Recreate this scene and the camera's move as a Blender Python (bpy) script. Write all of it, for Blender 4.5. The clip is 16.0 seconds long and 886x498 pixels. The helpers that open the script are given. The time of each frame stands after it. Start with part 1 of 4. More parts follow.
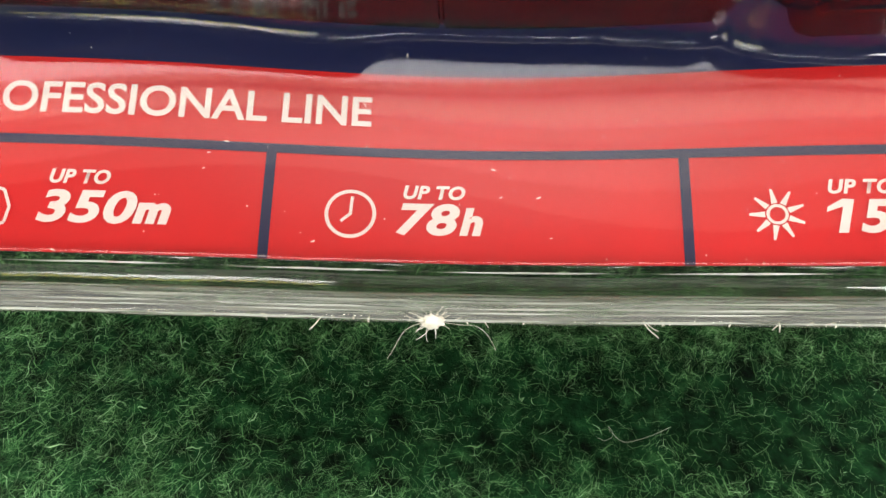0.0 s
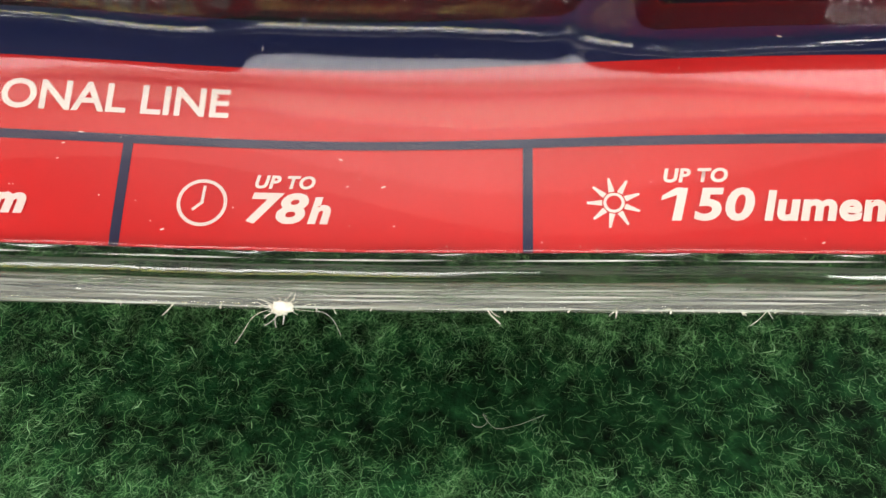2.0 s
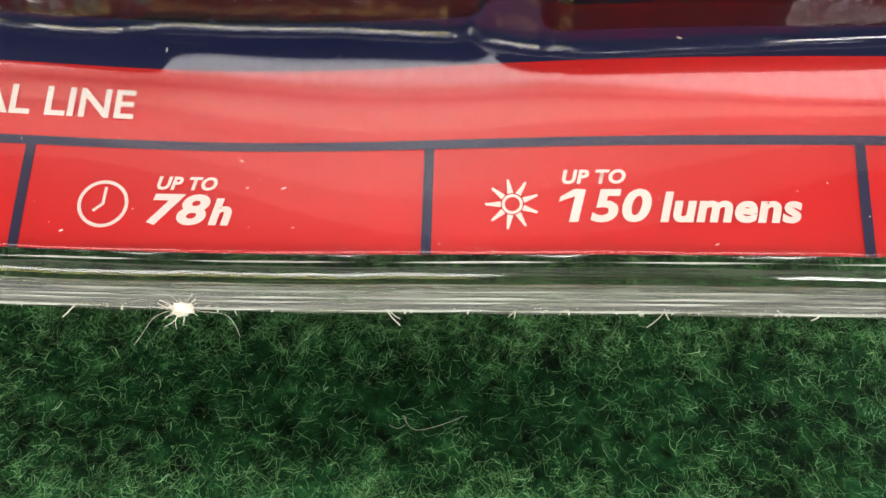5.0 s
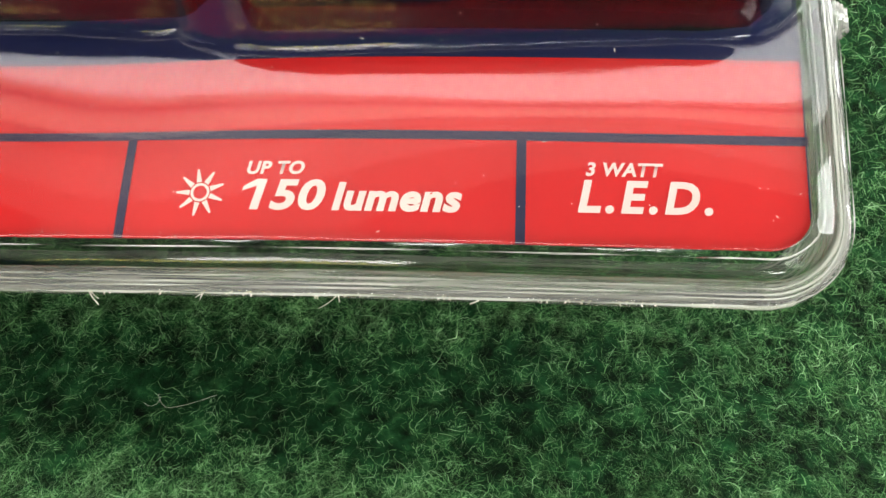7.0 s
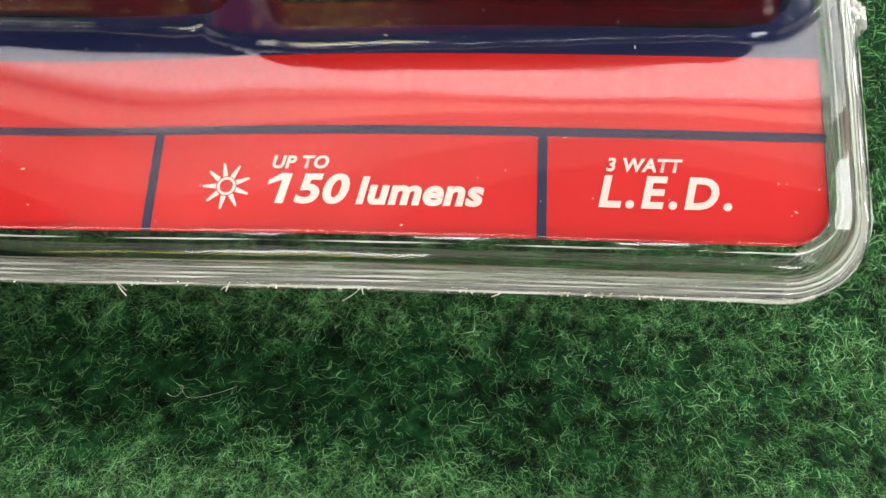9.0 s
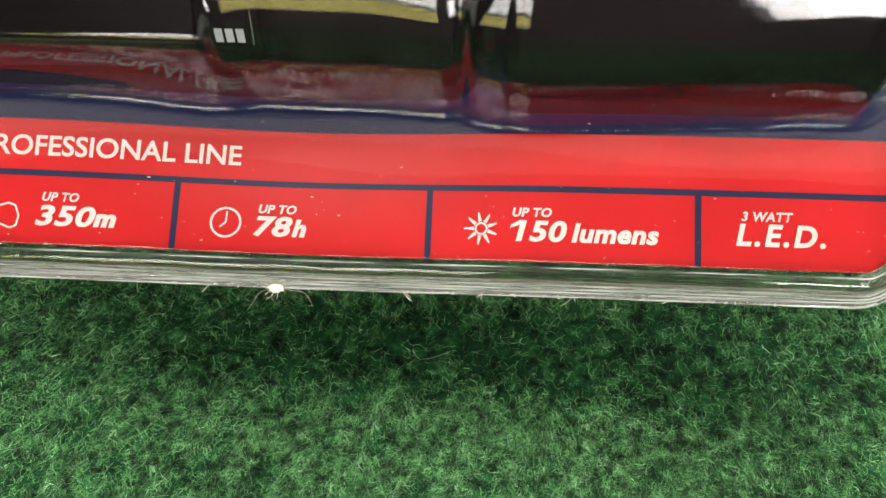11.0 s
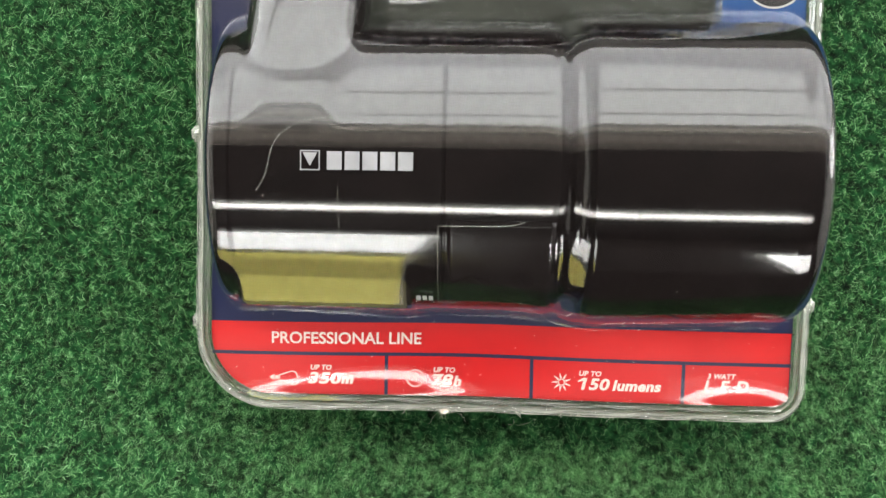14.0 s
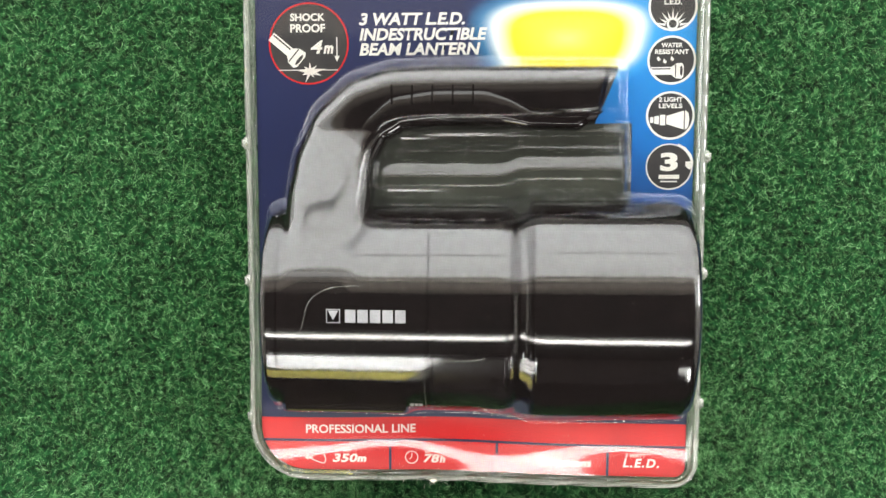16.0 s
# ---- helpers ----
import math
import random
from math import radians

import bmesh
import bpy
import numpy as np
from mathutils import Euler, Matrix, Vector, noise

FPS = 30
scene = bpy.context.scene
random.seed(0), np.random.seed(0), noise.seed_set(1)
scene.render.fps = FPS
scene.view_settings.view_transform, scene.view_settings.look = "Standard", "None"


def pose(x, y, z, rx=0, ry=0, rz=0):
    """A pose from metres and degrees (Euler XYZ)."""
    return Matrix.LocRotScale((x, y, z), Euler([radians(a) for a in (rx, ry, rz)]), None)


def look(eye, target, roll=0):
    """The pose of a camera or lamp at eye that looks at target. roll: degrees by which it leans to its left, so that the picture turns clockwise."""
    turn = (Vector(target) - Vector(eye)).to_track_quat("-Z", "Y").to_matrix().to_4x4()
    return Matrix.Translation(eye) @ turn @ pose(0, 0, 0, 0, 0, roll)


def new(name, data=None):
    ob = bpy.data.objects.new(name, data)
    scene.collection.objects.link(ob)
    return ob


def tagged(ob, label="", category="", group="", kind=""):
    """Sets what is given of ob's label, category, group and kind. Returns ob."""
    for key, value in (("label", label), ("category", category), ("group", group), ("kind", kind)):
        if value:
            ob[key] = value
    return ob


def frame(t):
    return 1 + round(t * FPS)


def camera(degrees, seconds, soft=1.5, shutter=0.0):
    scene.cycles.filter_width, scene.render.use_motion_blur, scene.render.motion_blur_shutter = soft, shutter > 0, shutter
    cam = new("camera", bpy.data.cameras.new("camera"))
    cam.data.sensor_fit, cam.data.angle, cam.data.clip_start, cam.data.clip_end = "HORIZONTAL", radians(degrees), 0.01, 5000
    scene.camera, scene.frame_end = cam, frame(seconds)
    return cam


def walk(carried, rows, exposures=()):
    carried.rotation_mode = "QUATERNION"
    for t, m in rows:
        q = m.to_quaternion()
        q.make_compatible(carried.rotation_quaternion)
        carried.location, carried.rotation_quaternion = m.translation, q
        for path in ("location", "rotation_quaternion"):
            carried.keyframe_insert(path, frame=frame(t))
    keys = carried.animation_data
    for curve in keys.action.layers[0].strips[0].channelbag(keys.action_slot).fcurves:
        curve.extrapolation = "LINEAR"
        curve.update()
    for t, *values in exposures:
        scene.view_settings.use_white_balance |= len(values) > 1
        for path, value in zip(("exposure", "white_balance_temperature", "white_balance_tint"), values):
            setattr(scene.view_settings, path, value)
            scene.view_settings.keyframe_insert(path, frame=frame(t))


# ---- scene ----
import itertools

cam = camera(56.2, 16.0)
METRES, EYE, TILT, LEAN, TURN = 0.35, 0.109, -90.0, 0.0, 0.0
ROWS = [
    (0.0, 0.0, 0.0, 0.0, -0.43, 16.62, -1.46),
    (0.5, 0.0115, -0.002, -0.0006, -0.42, 16.7, -1.51),
    (1.0, 0.0264, -0.004, -0.0028, -0.36, 16.73, -1.55),
    (1.5, 0.0384, -0.0045, -0.0038, -0.26, 16.77, -1.59),
    (2.0, 0.0446, -0.0046, -0.0041, -0.14, 16.7, -1.56),
    (2.5, 0.0549, -0.0036, -0.0036, -0.15, 16.72, -1.54),
    (3.0, 0.0641, -0.0031, -0.0024, -0.13, 16.76, -1.5),
    (5.5, 0.0779, -0.006, -0.0035, -0.36, 16.7, -1.59),
    (6.0, 0.1027, -0.0108, -0.0054, -0.44, 16.62, -1.78),
    (6.5, 0.1393, -0.0157, -0.0097, -0.42, 16.72, -2.11),
    (7.0, 0.1652, -0.0192, -0.0085, -0.2, 16.72, -2.24),
    (7.5, 0.1716, -0.0193, -0.0101, 0.01, 16.71, -2.35),
    (8.0, 0.1661, -0.0179, -0.0102, 0.07, 16.56, -2.52),
    (8.5, 0.166, -0.019, -0.0102, 0.09, 16.56, -2.59),
    (9.0, 0.1608, -0.0228, -0.0105, 0.19, 16.43, -2.61),
    (9.5, 0.1336, -0.0423, -0.0088, 0.25, 15.79, -2.54),
    (12.0, 0.0519, -0.2521, 0.0351, 0.4, 4.11, -2.44),
    (12.5, 0.0339, -0.3062, 0.0672, 0.97, 1.4, -2.11),
    (13.0, 0.0203, -0.3539, 0.1148, 0.89, -0.59, -1.59),
    (13.5, 0.0083, -0.3941, 0.1625, 0.37, -1.88, -1.33),
    (14.0, -0.0013, -0.4428, 0.214, 0.43, -2.95, -0.99),
    (14.5, 0.0013, -0.4953, 0.2535, 0.7, -3.84, -0.82),
    (15.0, 0.014, -0.5499, 0.2991, 0.84, -4.22, -0.53),
    (15.5, 0.0171, -0.618, 0.3304, 1.21, -4.25, -0.33),
    (16.0, 0.0276, -0.6724, 0.3633, 1.29, -3.79, -0.14),
]
walk(cam, [(t, pose(0, 0, EYE, TILT, LEAN, TURN) @ pose(METRES * x, METRES * y, METRES * z, 90 + pitch, roll, yaw)) for t, x, y, z, yaw, pitch, roll in ROWS],
     exposures=[(0.0, -0.45), (9.5, -0.43), (12.5, -0.27), (13.5, -0.45), (16.0, -0.4)])

# ---- world and lights ----
world = bpy.data.worlds.new("world")
scene.world = world
world.use_nodes = True
sky = world.node_tree.nodes.new("ShaderNodeTexSky")
sky.sky_type, sky.sun_disc, sky.sun_elevation, sky.sun_rotation = "NISHITA", False, radians(35), radians(160)
world.node_tree.links.new(sky.outputs[0], world.node_tree.nodes["Background"].inputs[0])
world.node_tree.nodes["Background"].inputs[1].default_value = 0.1

ROOM_X, ROOM_S, ROOM_N, ROOM_H = 2.2, -1.8, 0.84, 2.25
WINDOWS = [(-1.3, -0.2, 1.2, 2.05), (0.8, 1.35, 0.95, 1.7)]   # x0, x1, z0, z1 in the south wall
TUBE = (-0.25, -0.95, 2.17)


def area_lamp(name, m, sx, sy, power, color):
    data = bpy.data.lights.new(name, "AREA")
    data.shape, data.size, data.size_y, data.energy, data.color = "RECTANGLE", sx, sy, power, color
    ob = new(name, data)
    ob.matrix_world = m
    return ob


for x0, x1, z0, z1 in WINDOWS:
    area_lamp("window_daylight", look(((x0 + x1) / 2, ROOM_S - 0.03, (z0 + z1) / 2), ((x0 + x1) / 2, 0, (z0 + z1) / 2)),
              x1 - x0, z1 - z0, (48 if x0 < 0 else 74) * (x1 - x0) * (z1 - z0), (1.0, 0.99, 0.96))
YELLOW = (-1.3, -0.2, 0.72, 1.16)   # lower pane with yellow-green glass
area_lamp("window_daylight", look(((YELLOW[0] + YELLOW[1]) / 2, ROOM_S - 0.03, (YELLOW[2] + YELLOW[3]) / 2), ((YELLOW[0] + YELLOW[1]) / 2, 0, (YELLOW[2] + YELLOW[3]) / 2)),
          YELLOW[1] - YELLOW[0], YELLOW[3] - YELLOW[2], 9, (1.0, 0.86, 0.16))
area_lamp("tube_light", pose(*TUBE), 2.5, 0.14, 22, (1.0, 0.97, 0.93))
BLIND = (-2.15, 2.15, 0.12, 2.12)   # lit blind in the north wall
for z0, z1, watts, tone in ((BLIND[2], 1.72, 160, (1.0, 0.985, 0.96)), (1.72, BLIND[3], 13, (1.0, 0.90, 0.78))):
    area_lamp("blind_daylight", look((0, ROOM_N + 0.03, (z0 + z1) / 2), (0, 0, (z0 + z1) / 2)), BLIND[1] - BLIND[0], z1 - z0, watts, tone)
SIDE = (0.05, 0.75, 0.35, 1.5)   # y0, y1, z0, z1 in the east wall
area_lamp("window_daylight", look((ROOM_X + 0.03, (SIDE[0] + SIDE[1]) / 2, (SIDE[2] + SIDE[3]) / 2), (0, (SIDE[0] + SIDE[1]) / 2, (SIDE[2] + SIDE[3]) / 2)),
          SIDE[1] - SIDE[0], SIDE[3] - SIDE[2], 40, (1.0, 0.99, 0.97))

CEILING_FILL = [(0.50, 0.64, 1.2), (0.64, 0.83, 3.6)]   # dim lamps added under the closed ceiling for warm reflections: y0, y1, watts
for y0, y1, watts in CEILING_FILL:
    area_lamp("ceiling_fill_lamp", pose(0, (y0 + y1) / 2, ROOM_H - 0.004), 4.3, y1 - y0, watts, (1.0, 0.88, 0.76))


# ---- materials ----
def material(name):
    m = bpy.data.materials.new(name)
    m.use_nodes = True
    t = m.node_tree
    return m, t, t.nodes["Principled BSDF"], t.nodes["Material Output"]


def node(t, kind, **inputs):
    n = t.nodes.new(kind)
    for k, v in inputs.items():
        n.inputs[k.replace("_", " ")].default_value = v
    return n


def ramp(t, stops):
    n = t.nodes.new("ShaderNodeValToRGB")
    while len(n.color_ramp.elements) < len(stops):
        n.color_ramp.elements.new(0.5)
    for e, (p, c) in zip(n.color_ramp.elements, stops):
        e.position, e.color = p, (*c, 1)
    return n


def surface(name, c1, c2, scale, rough, bump=0.0, bump_scale=None, metal=0.0, spec=0.5, coat=0.0):
    """A surface with two colours mixed by noise at object scale, with fine relief."""
    m, t, p, o = material(name)
    co = t.nodes.new("ShaderNodeTexCoord")
    n = node(t, "ShaderNodeTexNoise", Scale=scale, Detail=6.0, Roughness=0.6)
    t.links.new(co.outputs["Object"], n.inputs["Vector"])
    r = ramp(t, [(0.35, c1), (0.65, c2)])
    t.links.new(n.outputs["Fac"], r.inputs[0])
    t.links.new(r.outputs[0], p.inputs["Base Color"])
    p.inputs["Roughness"].default_value, p.inputs["Metallic"].default_value = rough, metal
    p.inputs["Specular IOR Level"].default_value = spec
    p.inputs["Coat Weight"].default_value = coat
    p.inputs["Coat Roughness"].default_value = 0.05
    if bump:
        b = node(t, "ShaderNodeBump", Strength=bump, Distance=0.0004)
        n2 = node(t, "ShaderNodeTexNoise", Scale=bump_scale or scale * 5, Detail=4.0)
        t.links.new(co.outputs["Object"], n2.inputs["Vector"])
        t.links.new(n2.outputs["Fac"], b.inputs["Height"])
        t.links.new(b.outputs[0], p.inputs["Normal"])
    return m


def clear_plastic(name, tint, milky, rough, bump=0.0, stretch=(1, 1, 1), scale=900.0, ior=1.5, coords="Object"):
    """Thin clear sheet: see-through with a Fresnel gloss, and a little milky scatter."""
    m, t, p, o = material(name)
    tr = node(t, "ShaderNodeBsdfTransparent", Color=(*tint, 1))
    gl = node(t, "ShaderNodeBsdfGlossy", Roughness=rough, Color=(1, 1, 1, 1))
    fr = node(t, "ShaderNodeFresnel", IOR=ior)
    mix = t.nodes.new("ShaderNodeMixShader")
    co = t.nodes.new("ShaderNodeTexCoord")
    mp = node(t, "ShaderNodeMapping", Scale=stretch)
    t.links.new(co.outputs[coords], mp.inputs["Vector"])
    n = node(t, "ShaderNodeTexNoise", Scale=scale, Detail=3.0)
    t.links.new(mp.outputs[0], n.inputs["Vector"])
    p.inputs["Base Color"].default_value = (0.78, 0.80, 0.72, 1)
    p.inputs["Roughness"].default_value = 0.35
    body = t.nodes.new("ShaderNodeMixShader")
    mul = t.nodes.new("ShaderNodeMath")
    mul.operation = "MULTIPLY"
    sharp = ramp(t, [(0.3, (0.55, 0.55, 0.55)), (0.7, (1, 1, 1))])
    t.links.new(n.outputs["Fac"], sharp.inputs[0])
    t.links.new(sharp.outputs[0], mul.inputs[0])
    mul.inputs[1].default_value = milky
    t.links.new(mul.outputs[0], body.inputs[0])
    t.links.new(tr.outputs[0], body.inputs[1])
    t.links.new(p.outputs[0], body.inputs[2])
    t.links.new(fr.outputs[0], mix.inputs[0])
    t.links.new(body.outputs[0], mix.inputs[1])
    t.links.new(gl.outputs[0], mix.inputs[2])
    t.links.new(mix.outputs[0], o.inputs["Surface"])
    if bump:
        b = node(t, "ShaderNodeBump", Strength=bump, Distance=0.0003)
        t.links.new(n.outputs["Fac"], b.inputs["Height"])
        for q in (gl, fr, p):
            t.links.new(b.outputs[0], q.inputs["Normal"])
    return m


def felt_material(name, fibre):
    m, t, p, o = material(name)
    co = t.nodes.new("ShaderNodeTexCoord")
    big = node(t, "ShaderNodeTexNoise", Scale=60.0, Detail=2.0, Roughness=0.4)
    small = node(t, "ShaderNodeTexNoise", Scale=260.0, Detail=6.0, Roughness=0.7)
    for n in (big, small):
        t.links.new(co.outputs["Object"], n.inputs["Vector"])
    if fibre:
        g = t.nodes.new("ShaderNodeNewGeometry")
        r = ramp(t, [(0.0, (0.018, 0.072, 0.022)), (0.4, (0.095, 0.265, 0.086)), (0.8, (0.24, 0.50, 0.19)), (1.0, (0.46, 0.76, 0.40))])
        t.links.new(g.outputs["Random Per Island"], r.inputs[0])
    else:
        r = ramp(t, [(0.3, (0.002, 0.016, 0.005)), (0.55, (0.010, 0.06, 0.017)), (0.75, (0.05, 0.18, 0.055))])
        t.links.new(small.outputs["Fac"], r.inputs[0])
    mix = t.nodes.new("ShaderNodeMix")
    mix.data_type, mix.blend_type = "RGBA", "MULTIPLY"
    clump = node(t, "ShaderNodeTexNoise", Scale=400.0, Detail=3.0)
    t.links.new(co.outputs["Object"], clump.inputs["Vector"])
    both = t.nodes.new("ShaderNodeMath")
    both.operation = "MULTIPLY"
    calm = t.nodes.new("ShaderNodeMath")
    calm.operation = "MULTIPLY_ADD"
    calm.inputs[1].default_value, calm.inputs[2].default_value = 0.3, 0.36
    t.links.new(big.outputs["Fac"], calm.inputs[0])
    t.links.new(calm.outputs[0], both.inputs[0])
    t.links.new(clump.outputs["Fac"], both.inputs[1])
    r2 = ramp(t, [(0.16, (0.14, 0.15, 0.14)), (0.245, (0.58, 0.6, 0.58)), (0.34, (1.0, 1.0, 1.0))])
    t.links.new(both.outputs[0], r2.inputs[0])
    mix.inputs[0].default_value = 1.0
    t.links.new(r.outputs[0], mix.inputs[6])
    t.links.new(r2.outputs[0], mix.inputs[7])
    t.links.new(mix.outputs[2], p.inputs["Base Color"])
    p.inputs["Roughness"].default_value = 0.85
    p.inputs["Specular IOR Level"].default_value = 0.1
    if not fibre:
        b = node(t, "ShaderNodeBump", Strength=1.0, Distance=0.0012)
        t.links.new(small.outputs["Fac"], b.inputs["Height"])
        t.links.new(b.outputs[0], p.inputs["Normal"])
    return m


def card_material():
    """Printed card: navy ground, a blue halo and the yellow beam picture."""
    m, t, p, o = material("printed_card")
    co = t.nodes.new("ShaderNodeTexCoord")
    mp = node(t, "ShaderNodeMapping", Location=(-0.0477 / 0.0262, -0.1832 / 0.0125, 0), Scale=(1 / 0.0262, 1 / 0.0125, 0))
    t.links.new(co.outputs["Object"], mp.inputs["Vector"])
    sep = t.nodes.new("ShaderNodeSeparateXYZ")
    t.links.new(mp.outputs[0], sep.inputs[0])
    acc = []
    taper = t.nodes.new("ShaderNodeMath")
    taper.operation = "MULTIPLY_ADD"
    taper.inputs[1].default_value, taper.inputs[2].default_value = 0.11, 0.98
    t.links.new(sep.outputs[1], taper.inputs[0])
    wide = t.nodes.new("ShaderNodeMath")
    wide.operation = "DIVIDE"
    t.links.new(sep.outputs[0], wide.inputs[0])
    t.links.new(taper.outputs[0], wide.inputs[1])
    for k in (0, 1):
        ab = t.nodes.new("ShaderNodeMath")
        ab.operation = "ABSOLUTE"
        t.links.new((wide.outputs[0], sep.outputs[1])[k], ab.inputs[0])
        pw = t.nodes.new("ShaderNodeMath")
        pw.operation = "POWER"
        pw.inputs[1].default_value = 3.0
        t.links.new(ab.outputs[0], pw.inputs[0])
        acc.append(pw)
    ad = t.nodes.new("ShaderNodeMath")
    ad.operation = "ADD"
    t.links.new(acc[0].outputs[0], ad.inputs[0])
    t.links.new(acc[1].outputs[0], ad.inputs[1])
    rt = t.nodes.new("ShaderNodeMath")
    rt.operation = "POWER"
    rt.inputs[1].default_value = 1 / 3 
    t.links.new(ad.outputs[0], rt.inputs[0])
    sc = t.nodes.new("ShaderNodeMath")
    sc.operation = "DIVIDE"
    sc.inputs[1].default_value = 6.0
    t.links.new(rt.outputs[0], sc.inputs[0])
    glow = ramp(t, [(0.0, (0.95, 0.84, 0.30)), (0.06, (0.92, 0.76, 0.10)), (0.125, (0.90, 0.74, 0.04)), (0.150, (0.92, 0.88, 0.55)), (0.17, (0.85, 0.90, 0.92)), (0.20, (0.10, 0.48, 0.82))])
    t.links.new(sc.outputs[0], glow.inputs[0])
    fade = ramp(t, [(0.165, (0, 0, 0)), (0.185, (0.45, 0.45, 0.45)), (0.23, (1, 1, 1))])
    t.links.new(sc.outputs[0], fade.inputs[0])
    mp2 = node(t, "ShaderNodeMapping", Location=(-0.084 / 0.075, -0.182 / 0.085, 0), Scale=(1 / 0.075, 1 / 0.085, 0))
    t.links.new(co.outputs["Object"], mp2.inputs["Vector"])
    ln = t.nodes.new("ShaderNodeVectorMath")
    ln.operation = "LENGTH"
    t.links.new(mp2.outputs[0], ln.inputs[0])
    halo = ramp(t, [(0.0, (0.03, 0.30, 0.68)), (0.45, (0.012, 0.16, 0.48)), (0.75, (0.012, 0.05, 0.19)), (1.0, (0.013, 0.02, 0.075))])
    t.links.new(ln.outputs["Value"], halo.inputs[0])
    mx = t.nodes.new("ShaderNodeMix")
    mx.data_type = "RGBA"
    t.links.new(fade.outputs[0], mx.inputs[0])
    t.links.new(glow.outputs[0], mx.inputs[6])
    t.links.new(halo.outputs[0], mx.inputs[7])
    t.links.new(mx.outputs[2], p.inputs["Base Color"])
    p.inputs["Roughness"].default_value = 0.28
    p.inputs["Specular IOR Level"].default_value = 0.5
    return m


MAT = {
    "felt": felt_material("felt_base", False),
    "fibre": felt_material("felt_fibre", True),
    "film": clear_plastic("blister_film", (0.965, 0.975, 0.96), 0.0, 0.042, 0.015, scale=180.0, ior=1.54),
    "edge": clear_plastic("blister_edge", (0.90, 0.935, 0.87), 0.36, 0.06, 0.0, stretch=(60, 3000, 1), scale=1.0, ior=1.55, coords="UV"),
    "ridge": clear_plastic("blister_ridge", (0.92, 0.95, 0.90), 0.5, 0.08, 0.0, scale=70.0, ior=1.6),
    "back": clear_plastic("blister_back", (0.8, 0.84, 0.78), 0.05, 0.05),
    "card": card_material(),
    "red": surface("red_print", (0.62, 0.012, 0.014), (0.68, 0.018, 0.02), 40, 0.3, spec=0.5),
    "navy": surface("navy_print", (0.016, 0.022, 0.065), (0.02, 0.028, 0.08), 60, 0.3, spec=0.5),
    "white": surface("white_print", (0.84, 0.82, 0.75), (0.89, 0.87, 0.81), 80, 0.2),
    "disc": surface("dark_badge_print", (0.02, 0.02, 0.022), (0.04, 0.036, 0.034), 90, 0.4),
    "dark_card": surface("dark_print", (0.02, 0.022, 0.015), (0.035, 0.038, 0.028), 60, 0.35),
    "black": surface("black_gloss_plastic", (0.004, 0.003, 0.003), (0.007, 0.005, 0.005), 70, 0.09, 0.02, 500, spec=0.5),
    "rubber": surface("black_rubber", (0.008, 0.006, 0.006), (0.012, 0.010, 0.010), 120, 0.13, 0.16, 1800, spec=0.2),
    "logo": surface("silver_grey_print", (0.4, 0.4, 0.42), (0.5, 0.5, 0.52), 150, 0.4),
    "lens": surface("lens_ring", (0.05, 0.05, 0.05), (0.08, 0.08, 0.08), 80, 0.2),
    "lint": surface("pale_lint", (0.75, 0.70, 0.58), (0.85, 0.82, 0.74), 300, 0.9),
    "wall": surface("white_wall_paint", (0.78, 0.77, 0.74), (0.84, 0.83, 0.80), 3, 0.7, 0.2, 60),
    "ceiling": surface("dark_ceiling", (0.022, 0.018, 0.018), (0.032, 0.027, 0.026), 4, 0.9),
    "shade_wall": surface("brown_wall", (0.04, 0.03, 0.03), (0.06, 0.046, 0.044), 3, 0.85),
    "floor": surface("grey_floor", (0.16, 0.15, 0.14), (0.22, 0.21, 0.2), 5, 0.5, 0.1),
    "frame_dark": surface("grey_frame", (0.2, 0.2, 0.2), (0.26, 0.26, 0.26), 20, 0.5),
    "frame": surface("white_frame", (0.75, 0.75, 0.73), (0.82, 0.82, 0.8), 20, 0.4),
}


# ---- building helpers ----
def part(name, data, mat, parent=None, label="", smooth=True):
    if isinstance(data, bmesh.types.BMesh):
        me = bpy.data.meshes.new(name)
        data.to_mesh(me)
        data.free()
    else:
        me = data
    if mat is not None:
        me.materials.clear()
        me.materials.append(MAT[mat])
    if smooth:
        me.shade_smooth()
    ob = new(name, me)
    ob.parent = parent
    if label:
        ob["label"] = label
    return ob


def mesh(name, verts, faces):
    me = bpy.data.meshes.new(name)
    me.from_pydata([tuple(v) for v in verts], [], [tuple(f) for f in faces])
    me.update()
    return me


def box(x0, x1, y0, y1, z0, z1, bevel=0.0):
    bm = bmesh.new()
    bmesh.ops.create_cube(bm, size=1, matrix=Matrix.LocRotScale(((x0 + x1) / 2, (y0 + y1) / 2, (z0 + z1) / 2), None, (x1 - x0, y1 - y0, z1 - z0)))
    if bevel:
        bmesh.ops.bevel(bm, geom=bm.edges[:], offset=bevel, segments=2, affect="EDGES")
    return bm


